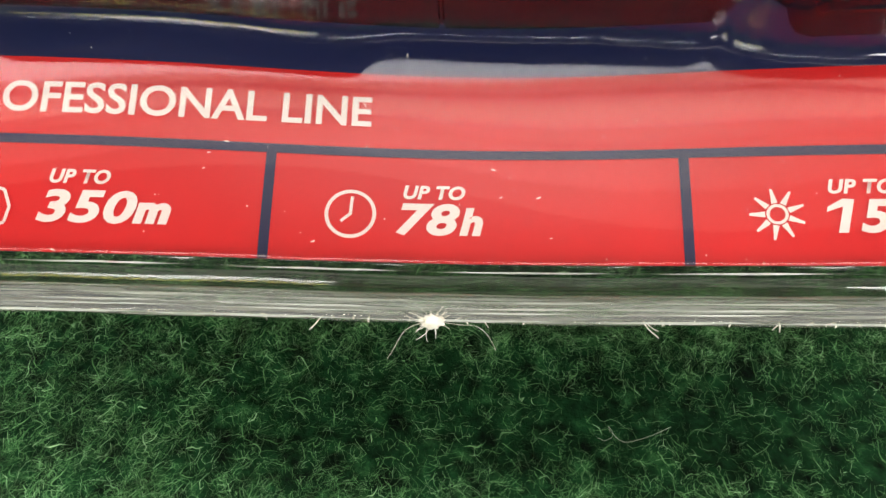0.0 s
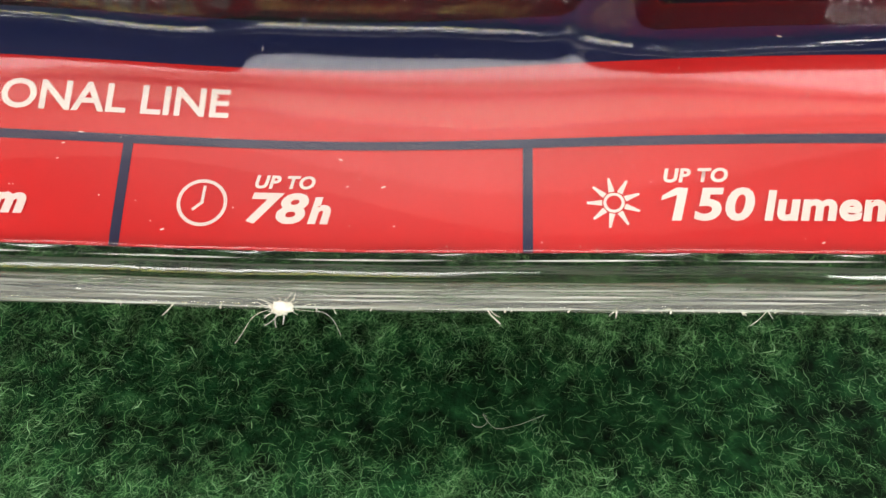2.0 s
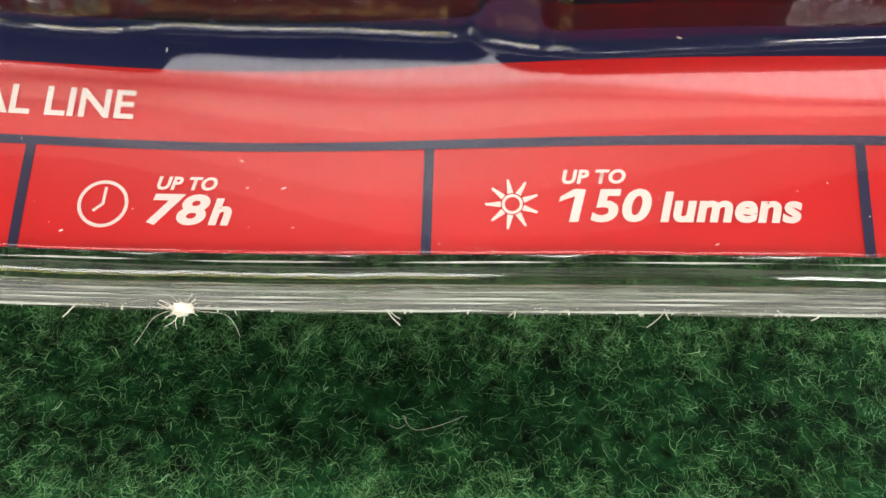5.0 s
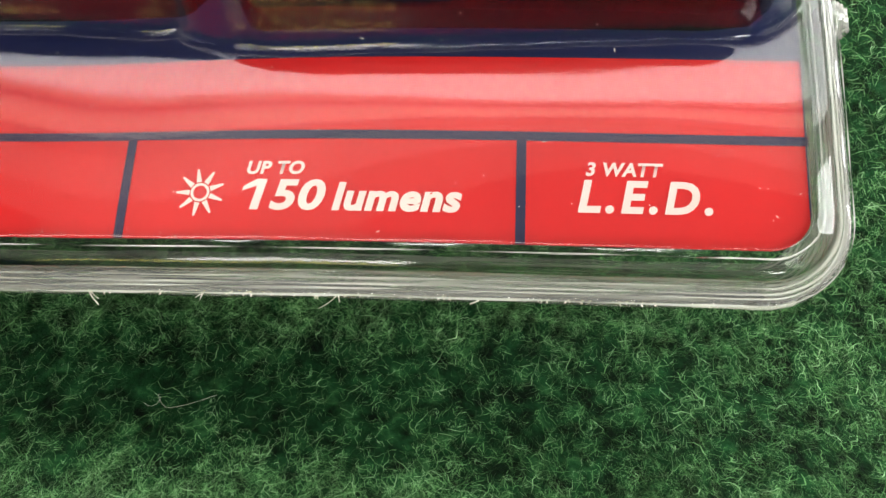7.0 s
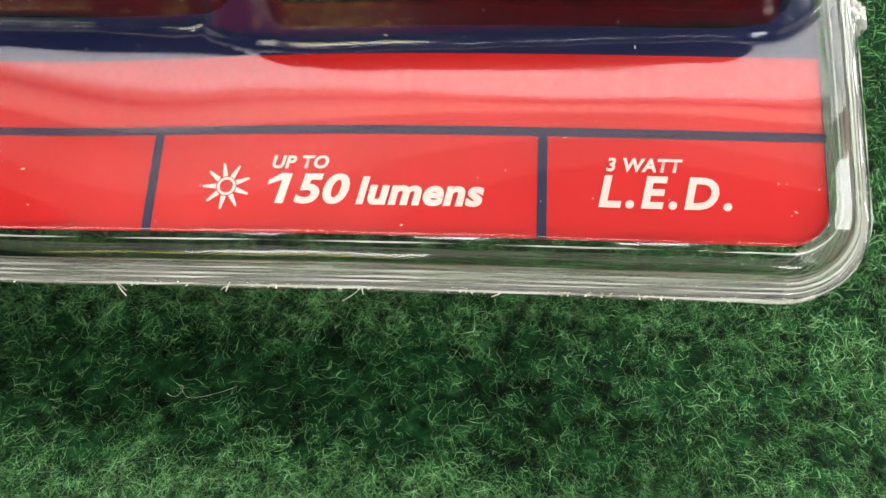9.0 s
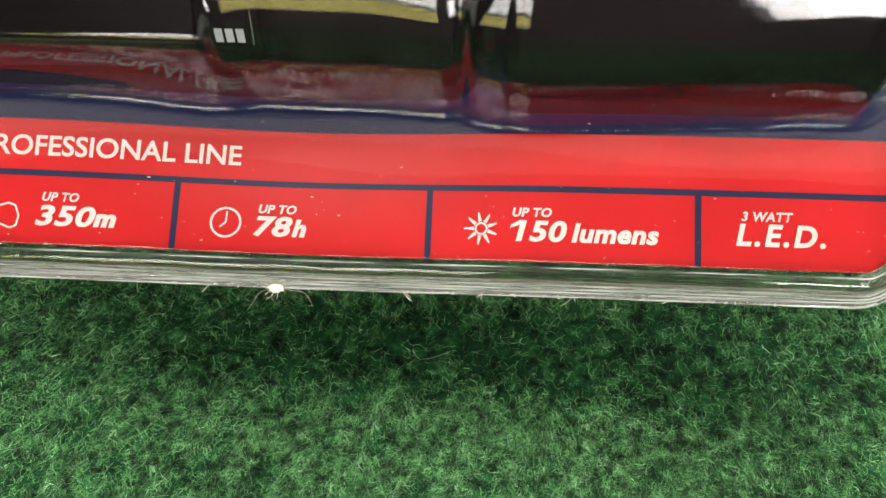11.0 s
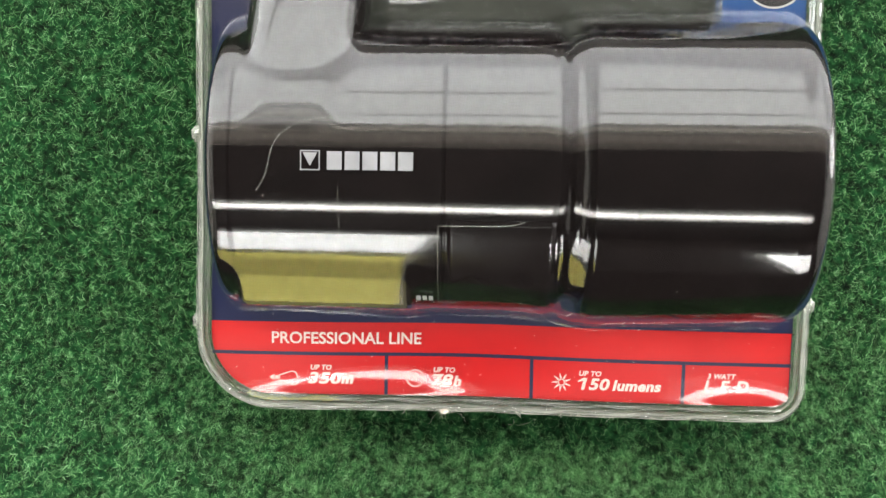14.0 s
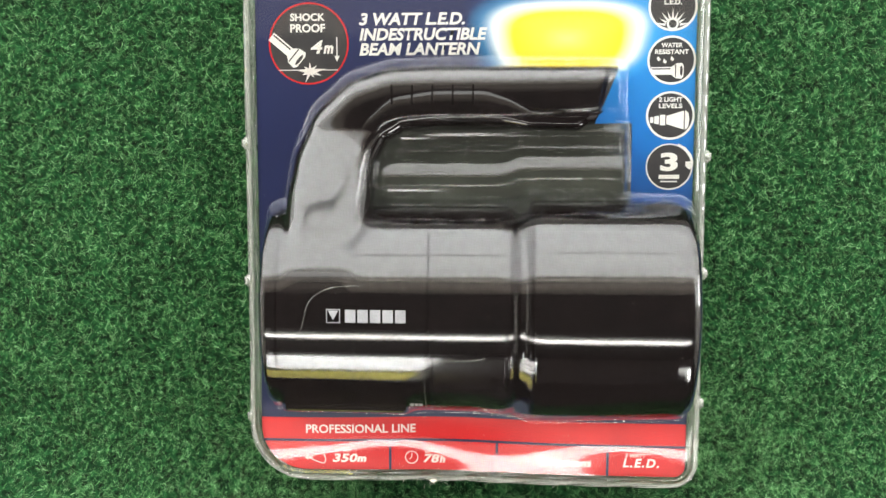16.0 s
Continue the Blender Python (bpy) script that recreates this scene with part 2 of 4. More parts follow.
def grid_mesh(name, xs, ys, height, keep=None):
    """A sheet z = height over the grid xs by ys; keep masks the cells."""
    nx, ny = len(xs), len(ys)
    X, Y = np.meshgrid(xs, ys)
    V = np.stack([X, Y, height], -1).reshape(-1, 3)
    i = np.arange((ny - 1) * (nx - 1))
    a = (i // (nx - 1)) * nx + i % (nx - 1)
    F = np.stack([a, a + 1, a + nx + 1, a + nx], -1)
    if keep is not None:
        k = keep[:-1, :-1] & keep[1:, :-1] & keep[:-1, 1:] & keep[1:, 1:]
        F = F[k.ravel()]
    me = bpy.data.meshes.new(name)
    me.vertices.add(len(V))
    me.vertices.foreach_set("co", V.ravel())
    me.loops.add(F.size)
    me.loops.foreach_set("vertex_index", F.ravel().astype(np.int32))
    me.polygons.add(len(F))
    me.polygons.foreach_set("loop_start", np.arange(0, F.size, 4, dtype=np.int32))
    me.update(calc_edges=True)
    me.validate()
    return me


def smoothstep(a, b, x):
    s = np.clip((x - a) / (b - a), 0, 1)
    return s * s * (3 - 2 * s)


# ---- room ----
def structure(name, bm, mat, label, category):
    return tagged(part(name, bm, mat, None, smooth=False), label, category, kind="structure")


structure("floor", box(-ROOM_X, ROOM_X, ROOM_S, ROOM_N, -0.1, -0.004), "floor", "plain grey floor under the green felt", "floor")
structure("ceiling", box(-ROOM_X, ROOM_X, ROOM_S, ROOM_N, ROOM_H, ROOM_H + 0.1), "ceiling", "dark plain ceiling with tube lights", "ceiling")
bm = bmesh.new()
for x0, x1, z0, z1 in ((-ROOM_X, ROOM_X, -0.1, BLIND[2]), (-ROOM_X, ROOM_X, BLIND[3], ROOM_H), (-ROOM_X, BLIND[0], BLIND[2], BLIND[3]), (BLIND[1], ROOM_X, BLIND[2], BLIND[3])):
    bmesh.ops.create_cube(bm, size=1, matrix=Matrix.LocRotScale(((x0 + x1) / 2, ROOM_N + 0.06, (z0 + z1) / 2), None, (x1 - x0, 0.12, z1 - z0)))
structure("wall_north", bm, "wall", "plain white painted wall round a wide window", "wall")
bm = bmesh.new()
for y0, y1, z0, z1 in ((ROOM_S, SIDE[0], -0.1, ROOM_H), (SIDE[1], ROOM_N, -0.1, ROOM_H), (SIDE[0], SIDE[1], -0.1, SIDE[2]), (SIDE[0], SIDE[1], SIDE[3], ROOM_H)):
    bmesh.ops.create_cube(bm, size=1, matrix=Matrix.LocRotScale((ROOM_X + 0.06, (y0 + y1) / 2, (z0 + z1) / 2), None, (0.12, y1 - y0, z1 - z0)))
structure("wall_east", bm, "wall", "plain white painted wall with a low window", "wall")
structure("wall_west", box(-ROOM_X - 0.12, -ROOM_X, ROOM_S, ROOM_N, -0.1, ROOM_H), "wall", "plain white painted wall", "wall")
bm = bmesh.new()
cuts = [-ROOM_X] + [v for w in WINDOWS for v in w[:2]] + [ROOM_X]
spans = [(cuts[0], cuts[1], None), (cuts[1], cuts[2], WINDOWS[0]), (cuts[2], cuts[3], None), (cuts[3], cuts[4], WINDOWS[1]), (cuts[4], cuts[5], None)]
for a, b, w in spans:
    for z0, z1 in ([(-0.1, ROOM_H)] if w is None else [(-0.1, YELLOW[2] if w is WINDOWS[0] else w[2]), (w[3], ROOM_H)]):
        bmesh.ops.create_cube(bm, size=1, matrix=Matrix.LocRotScale(((a + b) / 2, ROOM_S - 0.06, (z0 + z1) / 2), None, (b - a, 0.12, z1 - z0)))
structure("wall_south", bm, "shade_wall", "plain brown wall with two windows", "wall")


def window(number, x0, x1, z0, z1):
    root = tagged(new("window_%d" % number), "bright window in a white frame", "window", kind="structure")
    root.location = ((x0 + x1) / 2, ROOM_S, z0)
    w, h, f = (x1 - x0) / 2, z1 - z0, 0.035
    for a, b, c, d in ((-w, -w + f, 0, h), (w - f, w, 0, h), (-w + f, w - f, 0, f), (-w + f, w - f, h - f, h)):
        part("window_frame", box(a, b, -0.02, 0.012, c, d, 0.004), "frame", root, smooth=False)


for k, w in enumerate(WINDOWS):
    window(k + 1, *w)
window(4, *YELLOW)
blind = tagged(new("window_3"), "wide bright window with dark glazing bars", "window", kind="structure")
blind.location = (0, ROOM_N, BLIND[2])
for z in (0.62, 1.16, 1.62):
    part("glazing_bar", box(BLIND[0], BLIND[1], -0.02, 0.0, z, z + 0.006, 0.001), "frame_dark", blind, smooth=False)



def ceiling_light(x, y, z, length):
    root = tagged(new("ceiling_light"), "long white tube light on the ceiling", "light", "tube lights")
    root.location = (x, y, z)
    part("housing", box(-length / 2 - 0.03, length / 2 + 0.03, -0.13, 0.13, 0.02, ROOM_H - z, 0.006), "frame", root, smooth=False)
    for s in (-1, 1):
        part("rim", box(-length / 2 - 0.03, length / 2 + 0.03, s * 0.118 - 0.006, s * 0.118 + 0.006, -0.01, 0.02), "frame", root, smooth=False)


ceiling_light(*TUBE, 2.5)


# ---- felt ----
def felt_height(x, y):
    """Flat, with a bank that rises towards the near side and falls off again."""
    s = 0.004
    rise = 0.58 * s * np.logaddexp(0, (0.0165 - y) / s)
    rise = 0.075 - 0.02 * np.logaddexp(0, (0.075 - rise) / 0.02)
    rise = np.maximum(rise, 0)
    return rise * smoothstep(-0.42, -0.2, y)


rng = np.random.default_rng(4)


def rough_field(X, Y, size, seed):
    """Smooth random field of about unit size, from a few waves."""
    r = np.random.default_rng(seed)
    f = np.zeros_like(X)
    for k in range(14):
        a, ph = r.uniform(0, 2 * np.pi, 2)
        q = r.uniform(0.6, 1.7) / size
        f += np.sin(2 * np.pi * q * (X * np.cos(a) + Y * np.sin(a)) + ph)
    return f / 3.7


xs, ys = np.arange(-0.62, 0.6201, 0.003), np.arange(-0.5, 0.62, 0.003)
X, Y = np.meshgrid(xs, ys)
felt = tagged(part("felt", grid_mesh("felt", xs, ys, felt_height(X, Y) + 0.0003 * rough_field(X, Y, 0.012, 3)), "felt"),
              "green fuzzy felt cloth with a raised near bank", "felt", kind="structure")
felt.modifiers.new("thickness", "SOLIDIFY").thickness = 0.003


def fibres(name, count, x0, x1, y0, y1, length, width, lift, near=False):
    """Curly felt hairs as narrow ribbons lying on the cloth."""
    n, k = count, 5
    if near:
        px, py = rng.normal((x0 + x1) / 2, (x1 - x0) / 3.4, n), rng.normal((y0 + y1) / 2, (y1 - y0) / 3.0, n)
        # hairs thinned under the pack's near edge; bare dark cloth stands in for shadow
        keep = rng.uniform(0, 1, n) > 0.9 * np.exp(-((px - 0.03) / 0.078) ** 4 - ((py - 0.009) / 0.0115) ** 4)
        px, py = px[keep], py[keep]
        n = len(px)
    else:
        px, py = rng.uniform(x0, x1, n), rng.uniform(y0, y1, n)
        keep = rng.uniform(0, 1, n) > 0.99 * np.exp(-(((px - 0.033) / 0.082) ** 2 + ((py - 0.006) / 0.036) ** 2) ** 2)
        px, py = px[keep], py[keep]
        n = len(px)
    clump = rough_field(px, py, 0.004, 8)
    L = length * rng.uniform(0.5, 1.5, n)
    ang = rng.uniform(0, 2 * np.pi, n)
    curl = rng.normal(0, 4.6, n)
    top = lift * (rng.uniform(0.1, 1.0, n) ** 1.5) * (1 + 0.5 * np.clip(clump, -1, 1.5))
    s = np.linspace(0, 1, k)
    A = ang[:, None] + curl[:, None] * (s - 0.5) + 0.8 * np.sin(6 * s + ang[:, None] * 3)
    dx, dy = np.cos(A) * L[:, None] / (k - 1), np.sin(A) * L[:, None] / (k - 1)
    cx, cy = px[:, None] + np.cumsum(dx, 1), py[:, None] + np.cumsum(dy, 1)
    cz = felt_height(cx, cy) + top[:, None] * np.sin(np.pi * (0.08 + 0.84 * s)) - 0.0001
    w = width * rng.uniform(0.6, 1.3, n)[:, None] * (1 - 0.6 * np.abs(2 * s - 1))
    nx, ny = -np.sin(A) * w, np.cos(A) * w
    tilt = rng.normal(0, 0.7, n)[:, None] * w
    V = np.stack([np.stack([cx - nx, cy - ny, cz - tilt], -1), np.stack([cx + nx, cy + ny, cz + tilt], -1)], 2).reshape(-1, 3)
    base = (np.arange(n) * k * 2)[:, None] + 2 * np.arange(k - 1)[None, :]
    F = np.stack([base, base + 1, base + 3, base + 2], -1).reshape(-1, 4)
    me = bpy.data.meshes.new(name)
    me.vertices.add(len(V))
    me.vertices.foreach_set("co", V.ravel())
    me.loops.add(F.size)
    me.loops.foreach_set("vertex_index", F.ravel().astype(np.int32))
    me.polygons.add(len(F))
    me.polygons.foreach_set("loop_start", np.arange(0, F.size, 4, dtype=np.int32))
    me.update(calc_edges=True)
    return tagged(part(name, me, "fibre"), "curly green felt fibres on the cloth", "fibres", kind="stuff")


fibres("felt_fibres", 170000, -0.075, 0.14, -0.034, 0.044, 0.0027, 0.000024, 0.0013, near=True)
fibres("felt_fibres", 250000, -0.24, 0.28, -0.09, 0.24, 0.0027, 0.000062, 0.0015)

# ---- blister pack ----
PACK = pose(0, 0, 0.0331, 1.43, -2.15, 0)
pack = tagged(new("blister_pack"), "clear blister pack with red and navy card on green felt", "packaging")
pack.matrix_world = PACK

# outline of the printed card: left, right, bottom, top and corner radii
CL, CR, CB, CT = -0.0665, 0.0938, 0.0215, 0.222
R_LEFT, R_RIGHT, R_TOP = 0.017, 0.0045, 0.008
RIM = 0.0051


def outline(grow, n=14):
    """Rounded outline of the card, grown outwards, counter-clockwise, with outward normals."""
    pts = []
    for cx, cy, r, a0 in ((CR - R_RIGHT, CB + R_RIGHT, R_RIGHT, -90), (CR - R_TOP, CT - R_TOP, R_TOP, 0), (CL + R_TOP, CT - R_TOP, R_TOP, 90), (CL + R_LEFT, CB + R_LEFT, R_LEFT, 180)):
        for k in range(n + 1):
            a = radians(a0 + 90 * k / n)
            pts.append((cx + (r + grow) * math.cos(a), cy + (r + grow) * math.sin(a)))
    return pts


def dense(pts, step):
    """The closed outline with long sides cut into steps."""
    res = []
    for (x0, y0), (x1, y1) in zip(pts, pts[1:] + pts[:1]):
        m = max(1, int(math.hypot(x1 - x0, y1 - y0) / step))
        res += [(x0 + (x1 - x0) * k / m, y0 + (y1 - y0) * k / m) for k in range(m)]
    return res


def inside(X, Y, grow=0.0):
    """Mask of the card's rounded outline."""
    dx = np.maximum(np.maximum(CL - X, X - CR), np.maximum(CB - Y, Y - CT))
    ok = dx <= grow
    for cx, cy, r, sx, sy in ((CR - R_RIGHT, CB + R_RIGHT, R_RIGHT, 1, -1), (CR - R_TOP, CT - R_TOP, R_TOP, 1, 1), (CL + R_TOP, CT - R_TOP, R_TOP, -1, 1), (CL + R_LEFT, CB + R_LEFT, R_LEFT, -1, -1)):
        ok &= ~((sx * (X - cx) > 0) & (sy * (Y - cy) > 0) & (np.hypot(X - cx, Y - cy) > r + grow))
    return ok


def round_corners(me):
    """Pulls the vertices beyond the rounded corners back on to them."""
    for v in me.vertices:
        for cx, cy, r, sx, sy in ((CR - R_RIGHT, CB + R_RIGHT, R_RIGHT, 1, -1), (CR - R_TOP, CT - R_TOP, R_TOP, 1, 1), (CL + R_TOP, CT - R_TOP, R_TOP, -1, 1), (CL + R_LEFT, CB + R_LEFT, R_LEFT, -1, -1)):
            dx, dy = v.co.x - cx, v.co.y - cy
            d = math.hypot(dx, dy)
            if sx * dx > 0 and sy * dy > 0 and d > r:
                v.co.x, v.co.y = cx + dx * r / d, cy + dy * r / d
    return me


def bow(x, y):
    """The card is slightly bent along its lower band."""
    x, y = np.asarray(x, float), np.asarray(y, float)
    b = 0.0011 - 0.0040 * np.exp(-((x - 0.004) / 0.031) ** 2)
    return b * (0.65 + 0.45 * smoothstep(0.022, 0.042, y)) * (1 - smoothstep(0.046, 0.07, y))


def flat_print(name, pts, mat, parent, lift, label=""):
    """A printed shape: a filled outline laid on the bent card."""
    bm = bmesh.new()
    vs = [bm.verts.new((x, y, 0)) for x, y in pts]
    f = bm.faces.new(vs)
    if f.normal.z < 0:
        f.normal_flip()
    bmesh.ops.triangulate(bm, faces=bm.faces[:])
    for v in bm.verts:
        v.co.z = float(bow(v.co.x, v.co.y)) + lift
    return part(name, bm, mat, parent, label, smooth=False)


def strip(name, x0, x1, y0, y1, mat, parent, lift):
    """A printed bar, cut finely enough to follow the bent card."""
    nx, ny = max(2, int((x1 - x0) / 0.002) + 1), max(2, int((y1 - y0) / 0.002) + 1)
    xs, ys = np.linspace(x0, x1, nx), np.linspace(y0, y1, ny)
    X, Y = np.meshgrid(xs, ys)
    return part(name, grid_mesh(name, xs, ys, bow(X, Y) + lift), mat, parent)


xs, ys = np.arange(CL, CR + 0.0001, 0.0009), np.arange(CB, CT, 0.0009)
X, Y = np.meshgrid(xs, ys)
card = part("card", round_corners(grid_mesh("card", xs, ys, bow(X, Y), inside(X, Y, 0.0012))), "card", pack, "navy and blue printed card with a yellow beam picture")
ys2 = np.arange(CB, 0.0421, 0.0004)
xs2 = np.arange(CL, CR + 0.0001, 0.0004)
X, Y = np.meshgrid(xs2, ys2)
band = part("red_band", round_corners(grid_mesh("red_band", xs2, ys2, bow(X, Y) + 0.00008, inside(X, Y, 0.0006))), "red", card, "bright red printed band")
strip("dividing_line", CL, CR, 0.0325, 0.0335, "navy", card, 0.00016)
for x in (-0.0174, 0.0234, 0.0649):
    strip("dividing_line", x - 0.0005, x + 0.0005, CB, 0.0325, "navy", card, 0.00016)


def lettering(body, x, y, size, parent=None, shear=0.0, weight=0.0, spread=1.0, mat="white", align="LEFT", squash=1.0):
    """Printed words with the built-in font; x, y is the start of the base line, size the capitals' height."""
    cu = bpy.data.curves.new("lettering", "FONT")
    cu.body, cu.size, cu.shear, cu.offset, cu.space_character, cu.align_x = body, size / 0.69, shear, weight, spread, align
    cu.resolution_u = 4
    tmp = bpy.data.objects.new("lettering", cu)
    scene.collection.objects.link(tmp)
    bpy.context.view_layer.update()
    me = bpy.data.meshes.new_from_object(tmp.evaluated_get(bpy.context.evaluated_depsgraph_get()))
    bpy.data.objects.remove(tmp)
    for v in me.vertices:
        v.co.x, v.co.y = x + v.co.x * squash, y + v.co.y
        v.co.z = float(bow(v.co.x, v.co.y)) + 0.00024
    ob = part("lettering", me, mat, parent or card, smooth=False)
    return ob


def words(body, x0, x1, y0, y1, shear=0.0, weight=0.05, spread=1.0):
    """Printed words with the built-in font, set to fill a box; weight thickens the strokes by a share of the height."""
    ob = lettering(body, 0, 0, y1 - y0, shear=shear, weight=weight * (y1 - y0), spread=spread)
    co = np.empty(len(ob.data.vertices) * 3)
    ob.data.vertices.foreach_get("co", co)
    co = co.reshape(-1, 3)
    for k, (a, b) in enumerate(((x0, x1), (y0, y1))):
        lo, hi = co[:, k].min(), co[:, k].max()
        co[:, k] = a + (co[:, k] - lo) * (b - a) / (hi - lo)
    co[:, 2] = bow(co[:, 0], co[:, 1]) + 0.00024
    ob.data.vertices.foreach_set("co", co.ravel())
    ob.data.update()
    return ob


def ring_print(name, cx, cy, r0, r1, mat, lift, n=40):
    bm = bmesh.new()
    a = [2 * math.pi * k / n for k in range(n)]
    p = [bm.verts.new((cx + r0 * math.cos(t), cy + r0 * math.sin(t), 0)) for t in a]
    q = [bm.verts.new((cx + r1 * math.cos(t), cy + r1 * math.sin(t), 0)) for t in a]
    for k in range(n):
        bm.faces.new((p[k], q[k], q[(k + 1) % n], p[(k + 1) % n]))
    for v in bm.verts:
        v.co.z = float(bow(v.co.x, v.co.y)) + lift
    return part(name, bm, mat, card, smooth=False)


def disc_print(name, cx, cy, r, mat, lift, n=40):
    return flat_print(name, [(cx + r * math.cos(2 * math.pi * k / n), cy + r * math.sin(2 * math.pi * k / n)) for k in range(n)], mat, card, lift)


def stroke(name, x0, y0, x1, y1, w, mat="white", lift=0.00024):
    d = Vector((x1 - x0, y1 - y0)).normalized() * (w / 2)
    return flat_print(name, [(x0 - d.y, y0 + d.x), (x0 + d.y, y0 - d.x), (x1 + d.y, y1 - d.x), (x1 - d.y, y1 + d.x)], mat, card, lift)


words("PROFESSIONAL LINE", -0.0495, -0.0077, 0.0358, 0.0392, weight=0.028)
SLANT = 0.2
for body, x0, x1, y0, y1, weight in (
        ("UP TO", -0.0386, -0.0327, 0.0284, 0.0299, 0.055), ("350", -0.0394, -0.0298, 0.0244, 0.0278, 0.05), ("m", -0.0301, -0.0265, 0.0245, 0.0267, 0.08),
        ("UP TO", -0.0041, 0.0020, 0.0280, 0.0295, 0.055), ("78", -0.0047, 0.0015, 0.0242, 0.0276, 0.05), ("h", 0.0015, 0.0038, 0.0243, 0.0272, 0.07),
        ("UP TO", 0.0365, 0.0426, 0.0285, 0.0300, 0.055), ("150", 0.0371, 0.0450, 0.0246, 0.0280, 0.05), ("lumens", 0.0457, 0.0590, 0.0246, 0.0277, 0.06),
        ("3 WATT", 0.0714, 0.0792, 0.0288, 0.0303, 0.05), ("L.E.D.", 0.0706, 0.0840, 0.0249, 0.0284, 0.05)):
    words(body, x0, x1, y0, y1, SLANT, weight, 1.22 if body == "L.E.D." else 1.06)
flat_print("lettering", [(0.0363, 0.0272), (0.0362, 0.0267), (0.0379, 0.0273), (0.0383, 0.0280), (0.0377, 0.0280)], "white", card, 0.00025)

# beam picture, clock and sun
for pts in ([(-0.0503, 0.0261), (-0.0488, 0.0270), (-0.0488, 0.0252)], [(-0.0486, 0.0265), (-0.0477, 0.0267), (-0.0477, 0.0255), (-0.0486, 0.0257)]):
    flat_print("beam_mark", pts, "white", card, 0.00024)
cone = [(-0.0474, 0.0267), (-0.0440, 0.0279), (-0.0428, 0.0276), (-0.0421, 0.0259), (-0.0424, 0.0243), (-0.0434, 0.0239), (-0.0474, 0.0254)]
for (x0, y0), (x1, y1) in zip(cone, cone[1:] + cone[:1]):
    stroke("beam_mark", x0, y0, x1, y1, 0.00032)
CX, CY = -0.0092, 0.0263
ring_print("clock_mark", CX, CY, 0.00216, 0.00252, "white", 0.00024)
stroke("clock_hand", CX, CY, CX + 0.0001, CY + 0.0018, 0.0003)
stroke("clock_hand", CX + 0.0001, CY + 0.0001, CX - 0.0009, CY - 0.0008, 0.0003)
SX, SY = 0.0317, 0.0265
ring_print("sun_mark", SX, SY, 0.00072, 0.00102, "white", 0.00024)
for k in range(9):
    c, d = math.cos(2 * math.pi * k / 9 + 1.75), math.sin(2 * math.pi * k / 9 + 1.75)
    flat_print("sun_ray", [(SX + u * c - v * d, SY + u * d + v * c) for u, v in ((0.00112, 0.0003), (0.00112, -0.0003), (0.0026, -0.00011), (0.0026, 0.00011))], "white", card, 0.00024)

# headline and badges on the upper half
for line, x1, y0 in (("3 WATT L.E.D.", 0.0107, 0.1886), ("INDESTRUCTIBLE", 0.0189, 0.1831), ("BEAM LANTERN", 0.0165, 0.1778)):
    words(line, -0.0279, x1, y0, y0 + 0.0045, 0.2, 0.05)
BX, BY = -0.0467, 0.1823
disc_print("badge", BX, BY, 0.0143, "disc", 0.0001)
ring_print("badge_ring", BX, BY, 0.0143, 0.0149, "red", 0.00014)
words("SHOCK", -0.0535, -0.0405, 0.1904, 0.1932, 0, 0.05)
words("PROOF", -0.0535, -0.0405, 0.1863, 0.1894, 0, 0.05)
words("4", -0.0460, -0.0415, 0.1786, 0.1835, 0.2, 0.03)
words("m", -0.0412, -0.0375, 0.1786, 0.1816, 0.2, 0.06)
stroke("arrow", -0.0362, 0.1846, -0.0362, 0.1775, 0.0004)
flat_print("arrow", [(-0.0372, 0.1778), (-0.0352, 0.1778), (-0.0362, 0.1757)], "white", card, 0.00024)


def torch_mark(x, y, size, turn, mats=("white", "disc")):
    """A small printed torch: barrel, flared head and lens, turned by an angle."""
    c, d = math.cos(turn), math.sin(turn)
    place = lambda u, v: (x + size * (u * c - v * d), y + size * (u * d + v * c))
    outer = [(-1, 0.22), (0.15, 0.22), (0.4, 0.42), (0.75, 0.46), (0.85, 0.3), (0.85, -0.3), (0.75, -0.46), (0.4, -0.42), (0.15, -0.22), (-1, -0.22)]
    flat_print("torch_mark", [place(u, v) for u, v in outer], mats[0], card, 0.0002)
    inner = [(-0.95, 0.15), (0.1, 0.15), (0.1, 0.08), (-0.95, 0.08)]
    flat_print("torch_line", [place(u, v) for u, v in inner], mats[1], card, 0.00024)
    flat_print("torch_line", [place(0.72 + 0.08 * math.cos(2 * math.pi * k / 16), 0.30 * math.sin(2 * math.pi * k / 16)) for k in range(16)], mats[1], card, 0.00024)
    flat_print("torch_line", [place(u, v) for u, v in ((0.36, 0.36), (0.42, 0.38), (0.42, -0.38), (0.36, -0.36))], mats[1], card, 0.00024)


torch_mark(-0.0546, 0.1800, 0.0078, radians(-40))
for k, r in enumerate((0.0062, 0.0040, 0.0050, 0.0036, 0.0056, 0.0038, 0.0060, 0.0036, 0.0048)):
    a = radians(12 + 40 * k)
    c, d = math.cos(a), 0.7 * math.sin(a)
    flat_print("burst_mark", [(-0.0462 + r * c, 0.1722 + r * d), (-0.0462 - 0.0010 * d, 0.1722 + 0.0010 * c), (-0.0462 + 0.0010 * d, 0.1722 - 0.0010 * c)], "white", card, 0.00026)
stroke("ground_line", -0.0578, 0.1727, -0.0360, 0.1727, 0.0003)
RX = 0.0851
BADGES = [0.1943, 0.1754, 0.1557, 0.1373]
